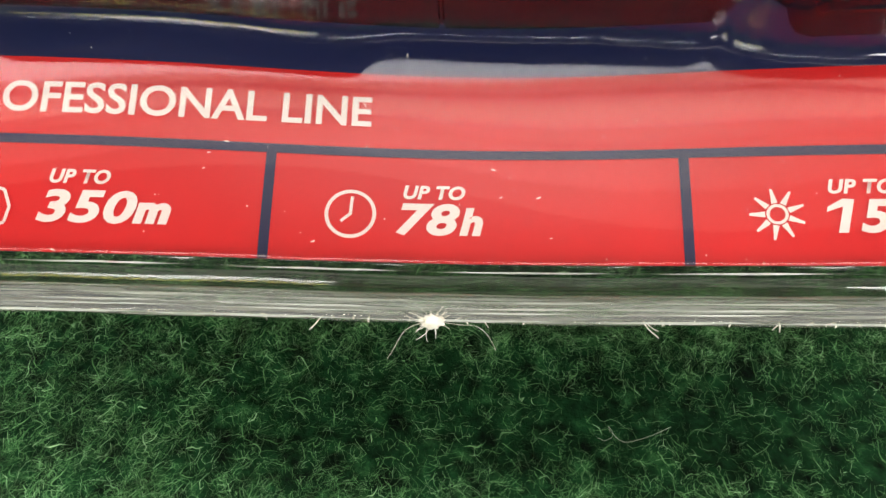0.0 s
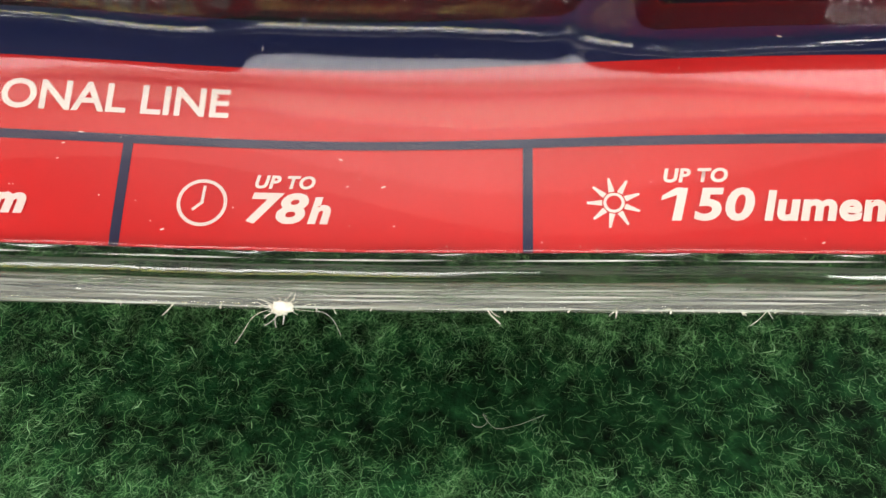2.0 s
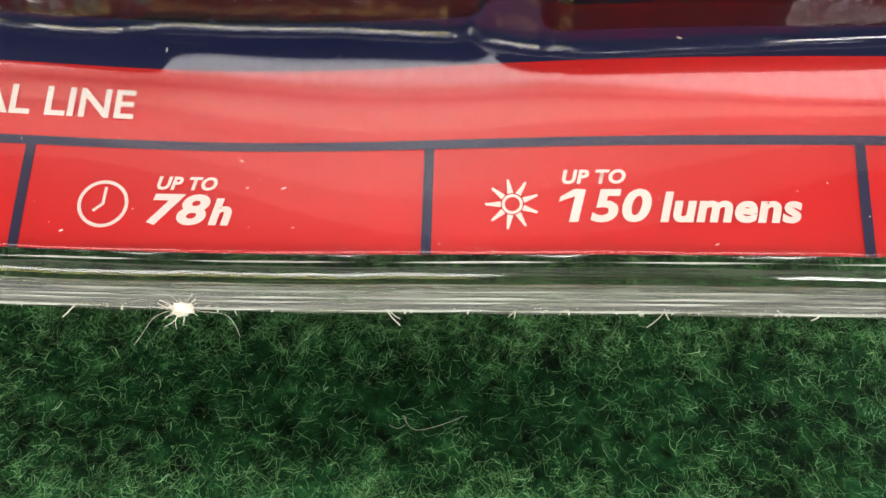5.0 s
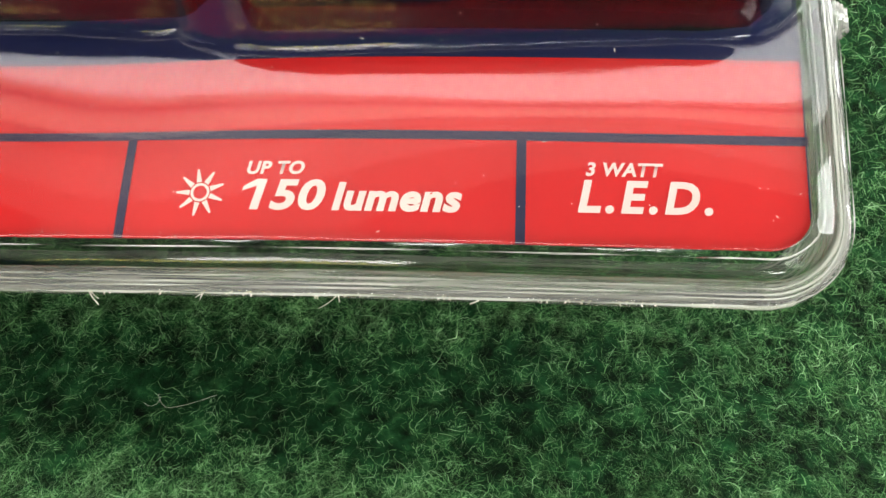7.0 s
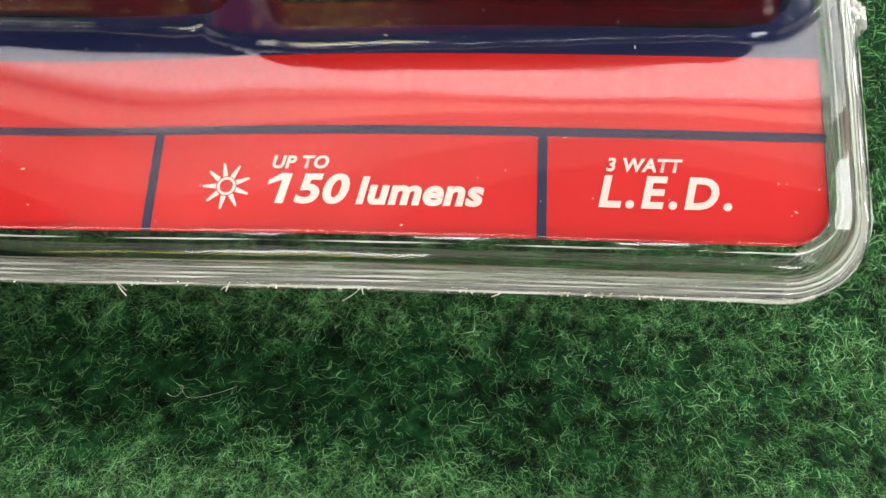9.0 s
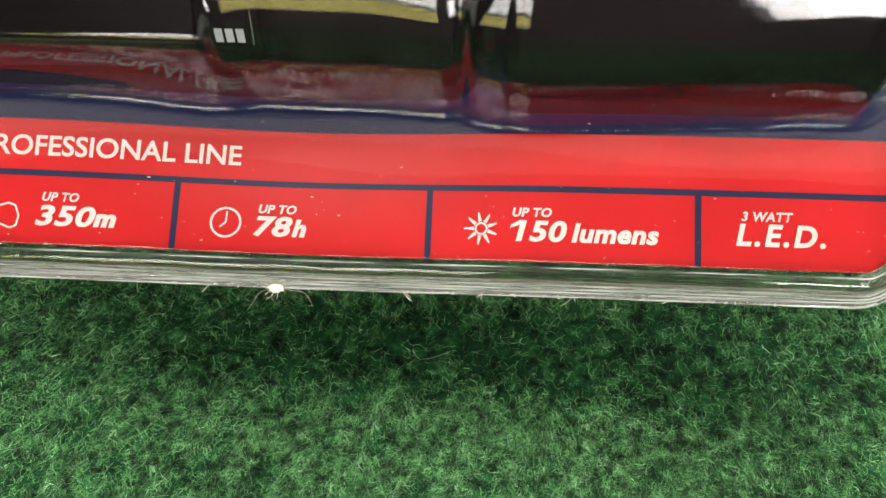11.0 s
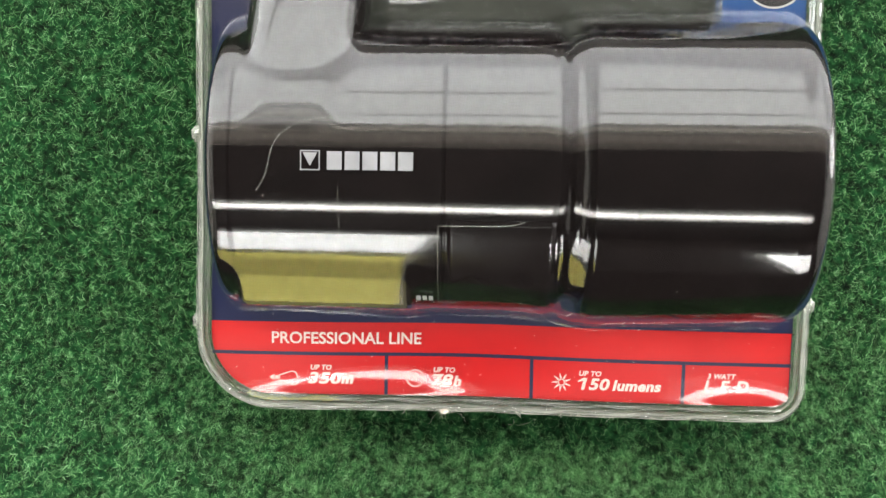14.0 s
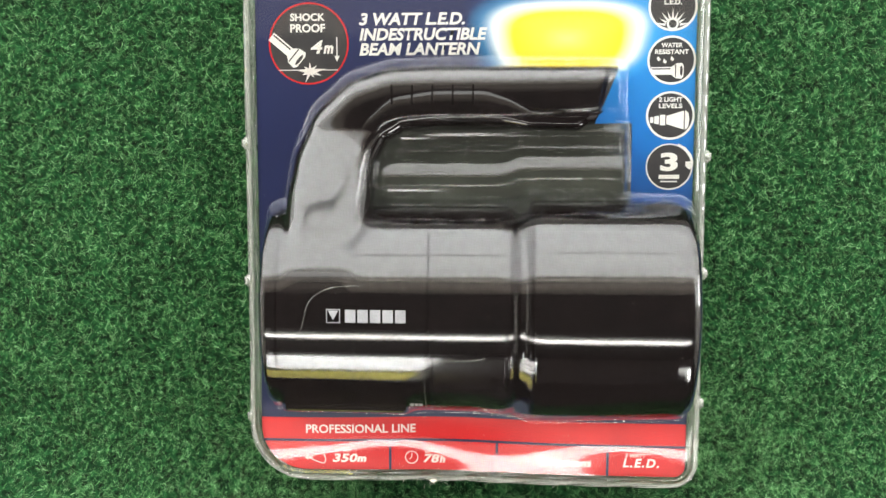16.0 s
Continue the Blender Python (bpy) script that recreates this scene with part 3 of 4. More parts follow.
for k, by in enumerate(BADGES):
    disc_print("badge", RX, by, 0.0080, "disc", 0.0001)
    if k < 3:
        ring_print("badge_ring", RX, by, 0.0079, 0.0087, "white", 0.00014)
words("L.E.D.", RX - 0.0031, RX + 0.0031, 0.1949, 0.1968, 0, 0.05)
for k in range(9):
    a = radians(10 + 20 * k)
    r0, r1 = 0.0026, 0.0064 if k % 2 == 0 else 0.0054
    c, d = math.cos(a), math.sin(a)
    flat_print("ray", [(RX + u * c - v * d, 0.1874 + u * d + v * c) for u, v in ((r0, 0.00045), (r0, -0.00045), (r1, 0.0))], "white", card, 0.00024)
disc_print("lamp_mark", RX, 0.1882, 0.0021, "white", 0.00024, 20)
disc_print("lamp_mark", RX, 0.1882, 0.0014, "disc", 0.00027, 20)
words("WATER", RX - 0.0038, RX + 0.0038, 0.1799, 0.1815, 0, 0.05)
words("RESISTANT", RX - 0.0060, RX + 0.0060, 0.1775, 0.1792, 0, 0.05)
for u, v in ((-0.0046, 0.1757), (-0.0024, 0.1748), (0.0002, 0.1757)):
    flat_print("drop", [(RX + u - 0.0004, v + 0.0011), (RX + u - 0.0007, v), (RX + u, v - 0.0007), (RX + u + 0.0007, v), (RX + u + 0.0003, v + 0.0005)], "white", card, 0.00024)
torch_mark(RX - 0.0010, 0.1716, 0.0062, 0)
words("2 LIGHT", RX - 0.0042, RX + 0.0042, 0.1606, 0.1623, 0, 0.05)
words("LEVELS", RX - 0.0042, RX + 0.0042, 0.1583, 0.1600, 0, 0.05)
# cone torch of the light-level badge: ribbed barrel, flared head, lens
for pts in ([(-0.0072, 0.1), (-0.0060, 0.1), (-0.0060, -0.1), (-0.0072, -0.1)], [(-0.0057, 0.13), (-0.0040, 0.15), (-0.0040, -0.15), (-0.0057, -0.13)], [(-0.0037, 0.19), (-0.0018, 0.19), (-0.0018, -0.19), (-0.0037, -0.19)],
            [(-0.0014, 0.14), (0.0048, 0.34), (0.0048, -0.34), (-0.0014, -0.14)], [(0.0052, 0.36), (0.0064, 0.25), (0.0068, 0.0), (0.0064, -0.25), (0.0052, -0.36)]):
    flat_print("torch_mark", [(RX + u, 0.1541 + 0.01 * v) for u, v in pts], "white", card, 0.00022)
words("3", RX - 0.0032, RX + 0.0031, 0.1357, 0.1424, 0, 0.06)
flat_print("brand_bar", [(RX - 0.0037, 0.1344), (RX + 0.0037, 0.1344), (RX + 0.0037, 0.1329), (RX - 0.0037, 0.1329)], "white", card, 0.00024)
flat_print("brand_bar", [(RX - 0.0030, 0.1322), (RX + 0.0030, 0.1322), (RX + 0.0030, 0.1317), (RX - 0.0030, 0.1317)], "white", card, 0.00024)
a = [radians(70 - 20 * k) for k in range(4)]
flat_print("arrow", [(RX + 0.0090 * math.cos(t), 0.1373 + 0.0090 * math.sin(t)) for t in a] + [(RX + 0.0080 * math.cos(t), 0.1373 + 0.0080 * math.sin(t)) for t in a[::-1]], "white", card, 0.00024)
ring_print("badge_ring", RX, 0.1373, 0.0079, 0.0084, "white", 0.00014)
flat_print("arrow", [(RX + 0.0058, 0.1392), (RX + 0.0086, 0.1392), (RX + 0.0086, 0.1376), (RX + 0.0072, 0.1362), (RX + 0.0058, 0.1376)], "white", card, 0.00026)
flat_print("dark_panel", [(-0.026, 0.105), (0.0715, 0.105), (0.0715, 0.153), (-0.026, 0.152)], "dark_card", card, 0.00012, "dark printed panel behind the handle opening")

# ---- film over the pack ----
YC, RB, RH, FRONT = 0.0851, 0.0376, 0.0398, 0.79


def blur(H, sigma, step):
    m = int(3 * sigma / step) + 1
    k = np.exp(-0.5 * (np.arange(-m, m + 1) * step / sigma) ** 2)
    k /= k.sum()
    for axis in (0, 1):
        P = np.pad(H, [(m, m) if a == axis else (0, 0) for a in (0, 1)], mode="edge")
        H = sum(w * np.take(P, np.arange(i, i + H.shape[axis]), axis=axis) for i, w in enumerate(k))
    return H


def cyl(Y, r, yc=YC):
    """Height of the flattened round section of half width r."""
    u = np.clip(np.abs(Y - yc) / r, 0, 1)
    return FRONT * r * (1 - u * u) ** 0.45 - 0.05 * (np.abs(Y - yc) > r)


GRIP = [(-0.0392, 0.088, 0.0160), (-0.0388, 0.100, 0.0160), (-0.0378, 0.125, 0.0152), (-0.0362, 0.138, 0.0146), (-0.0325, 0.149, 0.0136), (-0.0245, 0.1575, 0.0126), (-0.0140, 0.1615, 0.0118),
        (0.0000, 0.162, 0.0115), (0.0250, 0.162, 0.0115), (0.0450, 0.1625, 0.0108), (0.0615, 0.163, 0.0102)]


def grip_top(y):
    """The handle falls away towards its upper bar."""
    return 0.0130 + 0.300 * np.clip(0.150 - y, 0, 0.048)


def grip_field(X, Y):
    """Height of the handle over the card, from the distance to its middle line."""
    best = np.full(X.shape, -1.0)
    for (x0, y0, w0), (x1, y1, w1) in zip(GRIP, GRIP[1:]):
        t = np.clip(((X - x0) * (x1 - x0) + (Y - y0) * (y1 - y0)) / ((x1 - x0) ** 2 + (y1 - y0) ** 2), 0, 1)
        d = np.hypot(X - x0 - t * (x1 - x0), Y - y0 - t * (y1 - y0)) / (w0 + t * (w1 - w0) + 0.001)
        best = np.maximum(best, 1 - d)
    u = np.clip(1 - np.maximum(best, 0), 0, 1)
    top = grip_top(Y)
    return np.where((best > 0) & (Y > 0.0900) & (X < 0.0672), top * np.maximum(1 - u ** 5, 0) ** 0.5, -0.05)


STEP = 0.0004
xs, ys = np.arange(CL, CR + STEP / 2, STEP), np.arange(CB, CT, STEP)
X, Y = np.meshgrid(xs, ys)
rise = 0.013 * np.tanh((Y - CB) / 0.013)
swell = 0.012 + 0.012 * (1 - smoothstep(-0.01, 0.018, X)) + 0.044 * np.exp(-((X + 0.006) / 0.020) ** 2) + 0.012 * np.exp(-((X - 0.072) / 0.016) ** 2)
wave = 0.00008 + 0.00016 * np.exp(-((X + 0.016) / 0.022) ** 2) + 0.00008 * np.exp(-((X - 0.072) / 0.02) ** 2)
base = bow(X, 0 * Y + CB) * (1 - smoothstep(0.046, 0.07, Y)) + 0.0008 + swell * rise
base += wave * np.sin(np.pi * np.clip((Y - CB) / 0.0215, 0, 1) + 0.4 * np.sin(X * 95 + 0.6))
base += 0.00003 * rough_field(X, Y, 0.06, 12) * smoothstep(0.0, 0.012, Y - CB) + 0.00001 * rough_field(X, Y, 0.03, 5)
base += 0.0006 * (1 - np.exp(-(Y - CB) / 0.004)) * (np.exp(-((X + 0.034) / 0.018) ** 2) + np.exp(-((X - 0.082) / 0.014) ** 2))
base += 0.0003 * np.exp(-(((X - 0.070) / 0.022) ** 2 + ((Y - 0.0355) / 0.0065) ** 2))
shape = base.copy()
# the line along which the moulded bulge meets the flat film
FOOT_X = (-0.060, -0.049, -0.027, -0.012, -0.0045, 0.015, 0.028, 0.033, 0.040, 0.058, 0.084, 0.093)
FOOT_Y = (0.0469, 0.0468, 0.0464, 0.0453, 0.0466, 0.0464, 0.0453, 0.0437, 0.0433, 0.0438, 0.0448, 0.0468)
foot_line = np.interp(np.clip(xs[:, None] + np.linspace(-0.003, 0.003, 13), xs[0], xs[-1]), FOOT_X, FOOT_Y).mean(1)
toe = smoothstep(0.60, 0.95, (YC - Y) / RB)


def bulge(r):
    """Radius of the film over a part of radius r; only its lowest strip follows the foot line."""
    return r + np.maximum(YC - foot_line[None, :] - r, 0) * toe


end = np.minimum(1, np.minimum(np.maximum(X + 0.0612, 0), np.maximum(0.0292 - X, 0)) / 0.004)
shape = np.maximum(shape, np.where((X > -0.0612) & (X < 0.0295), cyl(Y, bulge(RB + 0.0006) - 0.003 * (1 - end) ** 2), -1))
shape = np.maximum(shape, np.where((X >= 0.0285) & (X < 0.0352), cyl(Y, bulge(RB + 0.0006 + 0.0022 * np.clip((X - 0.0285) / 0.0065, 0, 1))), -1))
endh = np.minimum(1, np.minimum(np.maximum(X - 0.0340, 0) * 2.4, np.maximum(0.0932 - X, 0)) / 0.006)
shape = np.maximum(shape, np.where((X >= 0.0342) & (X < 0.0932), cyl(Y, bulge(RH + 0.0006) - 0.004 * (1 - endh) ** 2), -1))
# foot of the lantern and the lower step of the film
shape = np.maximum(shape, np.where((X > -0.0545) & (X < -0.0085) & (Y > 0.0476) & (Y < 0.0600), 0.0160 + 0.54 * (Y - 0.0460), -1))
stem = grip_field(X, Y)
gap = np.maximum(0.004 - np.abs(shape - stem), 0) * ((Y > 0.094) & (Y < 0.122) & (X < -0.02))
shape = np.maximum(shape, stem) + gap * gap / 0.016
# bridge of film inside the handle opening
hole = (X > -0.0240) & (X < 0.0690) & (Y > 0.112) & (Y < 0.152)
step_x = 0.0025 * smoothstep(0.024, 0.032, X)
ridge = 0.0020 + np.sqrt(np.maximum(0.0095 ** 2 - (Y - 0.1325 - step_x) ** 2 - np.maximum(-0.0150 - X, 0) ** 2, 0)) + 0.006 * np.sqrt(np.maximum(1 - ((Y - 0.149) / 0.005) ** 2, 0))
shape = np.maximum(shape, np.where(hole, ridge, -1))
near = 1 - smoothstep(0.049, 0.058, Y)
film_h = blur(shape, 0.0011, STEP) * (1 - near) + blur(shape, 0.0007, STEP) * near
fade = smoothstep(0.0, 0.004, np.minimum(np.minimum(X - CL, CR - X), np.minimum(Y - CB, CT - Y)))
film_h = np.maximum(base * fade + (1 - fade) * (bow(X, Y) + 0.0005), film_h)
film = part("front_film", grid_mesh("front_film", xs, ys, film_h, inside(X, Y, 0.0003)), "film", pack, "clear glossy moulded film")
film.visible_shadow = False


def sweep(name, profile, mat, parent, label=""):
    """A profile (outward distance, height) carried round the pack's outline."""
    base_pts = dense(outline(0.0), 0.004)
    nrm = []
    m = len(base_pts)
    for k in range(m):
        d = Vector(base_pts[(k + 1) % m]) - Vector(base_pts[k - 1])
        d.normalize()
        nrm.append((d.y, -d.x))
    verts = []
    for (x, y), (a, b) in zip(base_pts, nrm):
        for i, (u, z) in enumerate(profile):
            wob = 0.00007 * math.sin(310 * x + 5 * i + 2000 * u) + 0.00004 * math.sin(790 * y + 3 * i + 900 * x + 5000 * u)
            verts.append((x + a * (u + wob), y + b * (u + wob), z + float(bow(x, y)) + 0.5 * wob))
    p = len(profile)
    faces = [(k * p + i, k * p + i + 1, ((k + 1) % m) * p + i + 1, ((k + 1) % m) * p + i) for k in range(m) for i in range(p - 1)]
    me = mesh(name, verts, faces)
    run = list(itertools.accumulate([0.0] + [math.dist(base_pts[k], base_pts[(k + 1) % m]) for k in range(m)]))
    uv = me.uv_layers.new(name="along")
    for poly in me.polygons:
        for li in poly.loop_indices:
            k, i = divmod(me.loops[li].vertex_index, p)
            last = poly.index // (p - 1) == m - 1 and k == 0
            uv.data[li].uv = (run[m] if last else run[k], profile[i][0])
    return part(name, me, mat, parent, label)


sweep("rim_wall", [(-0.0003, 0.0006), (0.0, 0.0009), (0.0003, 0.0008), (0.0010, 0.0005), (0.0018, 0.0002), (0.0024, -0.0001), (0.0028, -0.0006), (0.0030, -0.0012), (0.0031, -0.0018)], "film", pack, "clear rounded rim of the film")
ridges = [(0.0027, -0.0016)]
for k in range(9):
    ridges += [(0.0028 + 0.00025 * k, -0.0013 - 0.00014 * k), (0.00292 + 0.00025 * k, -0.0016 - 0.00014 * k)]
ridges += [(RIM, -0.0029), (RIM + 0.0001, -0.0036), (RIM - 0.0005, -0.0046), (0.0, -0.0050)]
flange = sweep("flange", ridges, "edge", pack, "welded clear plastic edge with fine ridges")
for k, (u, w) in enumerate(((0.0010, 0.00005), (0.0028, 0.0001), (0.0034, 0.00006), (0.0040, 0.00005), (0.0044, 0.00005), (0.0051, 0.00009))):
    z = 0.0008 if u < 0.002 else -0.0011 - 0.55 * (u - 0.0028)
    sweep("ridge_line", [(u - w, z), (u, z + w), (u + w, z)], "ridge", flange, "bright moulded ridge")
for x, y in ((CL - 0.0050, 0.041), (CL - 0.0050, 0.094), (CL - 0.0050, 0.146), (CR + 0.0050, 0.049), (CR + 0.0050, 0.098), (CR + 0.0050, 0.141)):
    bm = box(x - 0.0016, x + 0.0018, y - 0.0022, y + 0.0022, -0.0042, -0.0014, 0.0008)
    part("tab", bm, "edge", flange, "small clear snap tab")

# back half of the blister, resting on the felt
xs, ys = np.arange(CL, CR, 0.002), np.arange(CB, CT, 0.002)
X, Y = np.meshgrid(xs, ys)
tray = np.where((X > -0.06) & (X < 0.09) & (Y > 0.05) & (Y < 0.175), -0.0325, -0.0062)
part("back_film", grid_mesh("back_film", xs, ys, blur(tray, 0.003, 0.002), inside(X, Y)), "back", pack, "clear moulded back half")

# ---- lantern ----
lantern = tagged(new("beam_lantern"), "black plastic beam lantern with a carrying handle, packed under clear film", "lantern")
lantern.matrix_world = PACK


def turned(profile, n=160):
    """A body turned about the lantern's long axis, with a flat back."""
    full = []
    for (x0, r0), (x1, r1) in zip(profile, profile[1:]):
        full.append((x0, r0))
        d = math.hypot(x1 - x0, r1 - r0)
        if d > 0.0015:
            for f in (0.0004 / d, 0.0012 / d, 0.5, 1 - 0.0012 / d, 1 - 0.0004 / d) if d > 0.004 else (0.3, 0.7):
                full.append((x0 + (x1 - x0) * f, r0 + (r1 - r0) * f))
    full.append(profile[-1])
    bm = bmesh.new()
    rings = []
    for x, r in full:
        ring = []
        for k in range(n):
            c, d = math.cos(2 * math.pi * k / n), math.sin(2 * math.pi * k / n)
            ring.append(bm.verts.new((x, YC + r * c, FRONT * r * d ** 0.9 if d > 0 else max(r * d, -0.0305))))
        rings.append(ring)
    for a, b in zip(rings, rings[1:]):
        for k in range(n):
            bm.faces.new((a[k], a[(k + 1) % n], b[(k + 1) % n], b[k]))
    bm.faces.new(rings[0][::-1])
    bm.faces.new(rings[-1])
    bmesh.ops.recalc_face_normals(bm, faces=bm.faces[:])
    return bm


part("body", turned([(-0.0596, 0.030), (-0.0596, RB - 0.0040), (-0.0588, RB - 0.0016), (-0.0570, RB - 0.0005), (-0.0536, RB - 0.0003), (-0.0535, RB - 0.0006), (-0.0533, RB - 0.0006), (-0.0532, RB - 0.0003), (-0.0012, RB), (-0.0010, RB - 0.0006), (-0.0006, RB - 0.0006), (-0.0004, RB),
                         (0.0270, RB), (0.0284, RB - 0.0006), (0.0288, RB - 0.002)]), "black", lantern)
part("neck", turned([(0.0284 + 0.0064 * k / 10, RB - 0.0008 - 0.0020 * math.sin(math.pi * k / 10)) for k in range(11)]), "black", lantern, "hollow glossy neck between body and head")
part("head", turned([(0.0344, RB - 0.002), (0.0346, RH - 0.0016), (0.0351, RH - 0.0005), (0.0364, RH), (0.0840, RH), (0.0885, RH - 0.0006), (0.0908, RH - 0.0026), (0.0912, RH - 0.006)]), "black", lantern)
part("lens_ring", turned([(0.0908, 0.030), (0.0920, 0.030), (0.0920, 0.026), (0.0912, 0.024)]), "lens", lantern)


def grip_mesh(path, thick, top=None, n=28):
    """The handle: a rounded section carried along its middle line, cut slanting at the tip."""
    bm = bmesh.new()
    rings = []
    pts = []
    for (x0, y0, w0), (x1, y1, w1) in zip(path, path[1:]):
        pts += [(x0 + (x1 - x0) * k / 4, y0 + (y1 - y0) * k / 4, w0 + (w1 - w0) * k / 4) for k in range(4)]
    pts.append(path[-1])
    for i, (x, y, w) in enumerate(pts):
        zc = (float(grip_top(y)) - 0.0018 if top is None else top) - thick
        p, q = pts[max(i - 1, 0)], pts[min(i + 1, len(pts) - 1)]
        d = Vector((q[0] - p[0], q[1] - p[1])).normalized()
        ring = []
        for k in range(n):
            a = 2 * math.pi * k / n
            c, s = math.cos(a), math.sin(a)
            c, s = math.copysign(abs(c) ** 0.6, c), math.copysign(abs(s) ** 0.6, s)
            slant = 0.0045 * c if i == len(pts) - 1 else 0
            ring.append(bm.verts.new((x - d.y * w * c + d.x * slant, y + d.x * w * c, zc + thick * s)))
        rings.append(ring)
    for a, b in zip(rings, rings[1:]):
        for k in range(n):
            bm.faces.new((a[k], a[(k + 1) % n], b[(k + 1) % n], b[k]))
    bm.faces.new(rings[0])
    bm.faces.new(rings[-1])
    bmesh.ops.recalc_face_normals(bm, faces=bm.faces[:])
    return bm


part("handle", grip_mesh(GRIP, 0.0115), "black", lantern, "thick curved black handle")
INSERT = [(-0.0262, 0.128, 0.0030), (-0.0256, 0.140, 0.0046), (-0.0222, 0.1505, 0.0064), (-0.0135, 0.1572, 0.0076), (0.0000, 0.1590, 0.0078), (0.0180, 0.1590, 0.0078), (0.0260, 0.1575, 0.0062), (0.0340, 0.1545, 0.0044), (0.0560, 0.1535, 0.0036)]
part("grip_insert", grip_mesh(INSERT, 0.0068, 0.0119), "black", lantern, "glossy black inner grip along the handle")


def on_body(x, a, r):
    """A point on the lantern's round side: a is the angle from straight up towards the near side."""
    return (x, YC - r * math.sin(a), FRONT * r * max(math.cos(a), 0) ** 0.9)


def body_patch(name, x0, x1, a0, a1, r0, r1, mat, label="", corner=0.0):
    """A curved plate on the round body, with thickness and an optional rounded lower corner."""
    bm = bmesh.new()
    nx, na = 16, 24
    rows = []
    for j in range(na + 1):
        a = a0 + (a1 - a0) * j / na
        xe = x1
        if corner and (a1 - a) * r1 < corner:
            q = corner - (a1 - a) * r1
            xe = x1 - corner + math.sqrt(max(corner * corner - q * q, 0))
        rows.append([(x0 + (xe - x0) * i / nx, a) for i in range(nx + 1)])
    top = [[bm.verts.new(on_body(x, a, r1)) for x, a in row] for row in rows]
    low = [[bm.verts.new(on_body(x, a, r0)) for x, a in row] for row in rows]
    for j in range(na):
        for i in range(nx):
            bm.faces.new((top[j][i], top[j][i + 1], top[j + 1][i + 1], top[j + 1][i]))
    ring = [(j, 0) for j in range(na + 1)] + [(na, i) for i in range(1, nx + 1)] + [(j, nx) for j in range(na - 1, -1, -1)] + [(0, i) for i in range(nx - 1, 0, -1)]
    for (j, i), (k, l) in zip(ring, ring[1:] + ring[:1]):
        bm.faces.new((top[j][i], top[k][l], low[k][l], low[j][i]))
    bmesh.ops.recalc_face_normals(bm, faces=bm.faces[:])
    return part(name, bm, mat, lantern, label)


body_patch("side_panel", 0.0000, 0.0268, radians(20), radians(74), RB - 0.001, RB + 0.0004, "rubber", "grained black rubber panel", corner=0.004)

# brand mark as plain shapes: a framed square with a wedge, and five blocks
LA = math.asin((YC - 0.0862) / RB)


def brand_shape(pts, r=RB + 0.00015):
    bm = bmesh.new()
    f = bm.faces.new([bm.verts.new(on_body(x, LA - v / RB, r)) for x, v in pts])
    bmesh.ops.triangulate(bm, faces=[f])
    return part("brand_mark", bm, "logo", lantern, smooth=False)


for x0, x1, v0, v1 in ((-0.0366, -0.0363, -0.0024, 0.0024), (-0.0321, -0.0318, -0.0024, 0.0024), (-0.0363, -0.0321, 0.0021, 0.0024), (-0.0363, -0.0321, -0.0024, -0.0021)):
    brand_shape([(x0 + 0.0012, v0), (x1 + 0.0012, v0), (x1 + 0.0012, v1), (x0 + 0.0012, v1)])
brand_shape([(-0.0348, 0.0019), (-0.0312, 0.0019), (-0.0330, -0.0014)])
for k in range(5):
    x = -0.0289 + 0.0043 * k
    brand_shape([(x, -0.0022), (x + 0.0036, -0.0022), (x + 0.0036, 0.0022), (x, 0.0022)])

# foot: a bevelled wedge under the near side
bm = bmesh.new()
prof = [(0.0486, 0.0158), (0.0590, 0.02135), (0.0680, 0.02135), (0.0680, -0.028), (0.0486, -0.028)]
ends = [[bm.verts.new((x, y, z)) for y, z in prof] for x in (-0.0535, -0.0095)]
for k in range(5):
    bm.faces.new((ends[0][k], ends[0][(k + 1) % 5], ends[1][(k + 1) % 5], ends[1][k]))
bm.faces.new(ends[0][::-1])
bm.faces.new(ends[1])
bmesh.ops.recalc_face_normals(bm, faces=bm.faces[:])
bmesh.ops.bevel(bm, geom=bm.edges[:], offset=0.0008, segments=2, affect="EDGES")
part("foot", bm, "black", lantern, "flat slanting foot of the lantern", smooth=False)
for k in range(3):
    body_patch("marking_bar", -0.0080 + 0.0016 * k, -0.0069 + 0.0016 * k, radians(62), radians(66), RB - 0.0002, RB + 0.0002, "logo")
for k in range(5):
    bm = box(-0.0150 + 0.0072 * k, -0.0144 + 0.0072 * k, 0.1590, 0.1662, 0.0050, 0.0121, 0.0002)
    part("finger_ridge", bm, "rubber", lantern, smooth=False)

# ---- lint and burrs on the lower edge ----
def hair(name, pts, radius, mat, parent=None):
    cu = bpy.data.curves.new(name, "CURVE")
    cu.dimensions, cu.bevel_depth, cu.bevel_resolution, cu.resolution_u = "3D", radius, 1, 6
    sp = cu.splines.new("NURBS")
    sp.points.add(len(pts) - 1)
    for q, p in zip(sp.points, pts):
        q.co = (*p, 1)
    sp.use_endpoint_u, sp.order_u = True, min(4, len(pts))
    tmp = bpy.data.objects.new(name, cu)
    scene.collection.objects.link(tmp)
    bpy.context.view_layer.update()
    me = bpy.data.meshes.new_from_object(tmp.evaluated_get(bpy.context.evaluated_depsgraph_get()))
    bpy.data.objects.remove(tmp)
    return part(name, me, mat, parent)


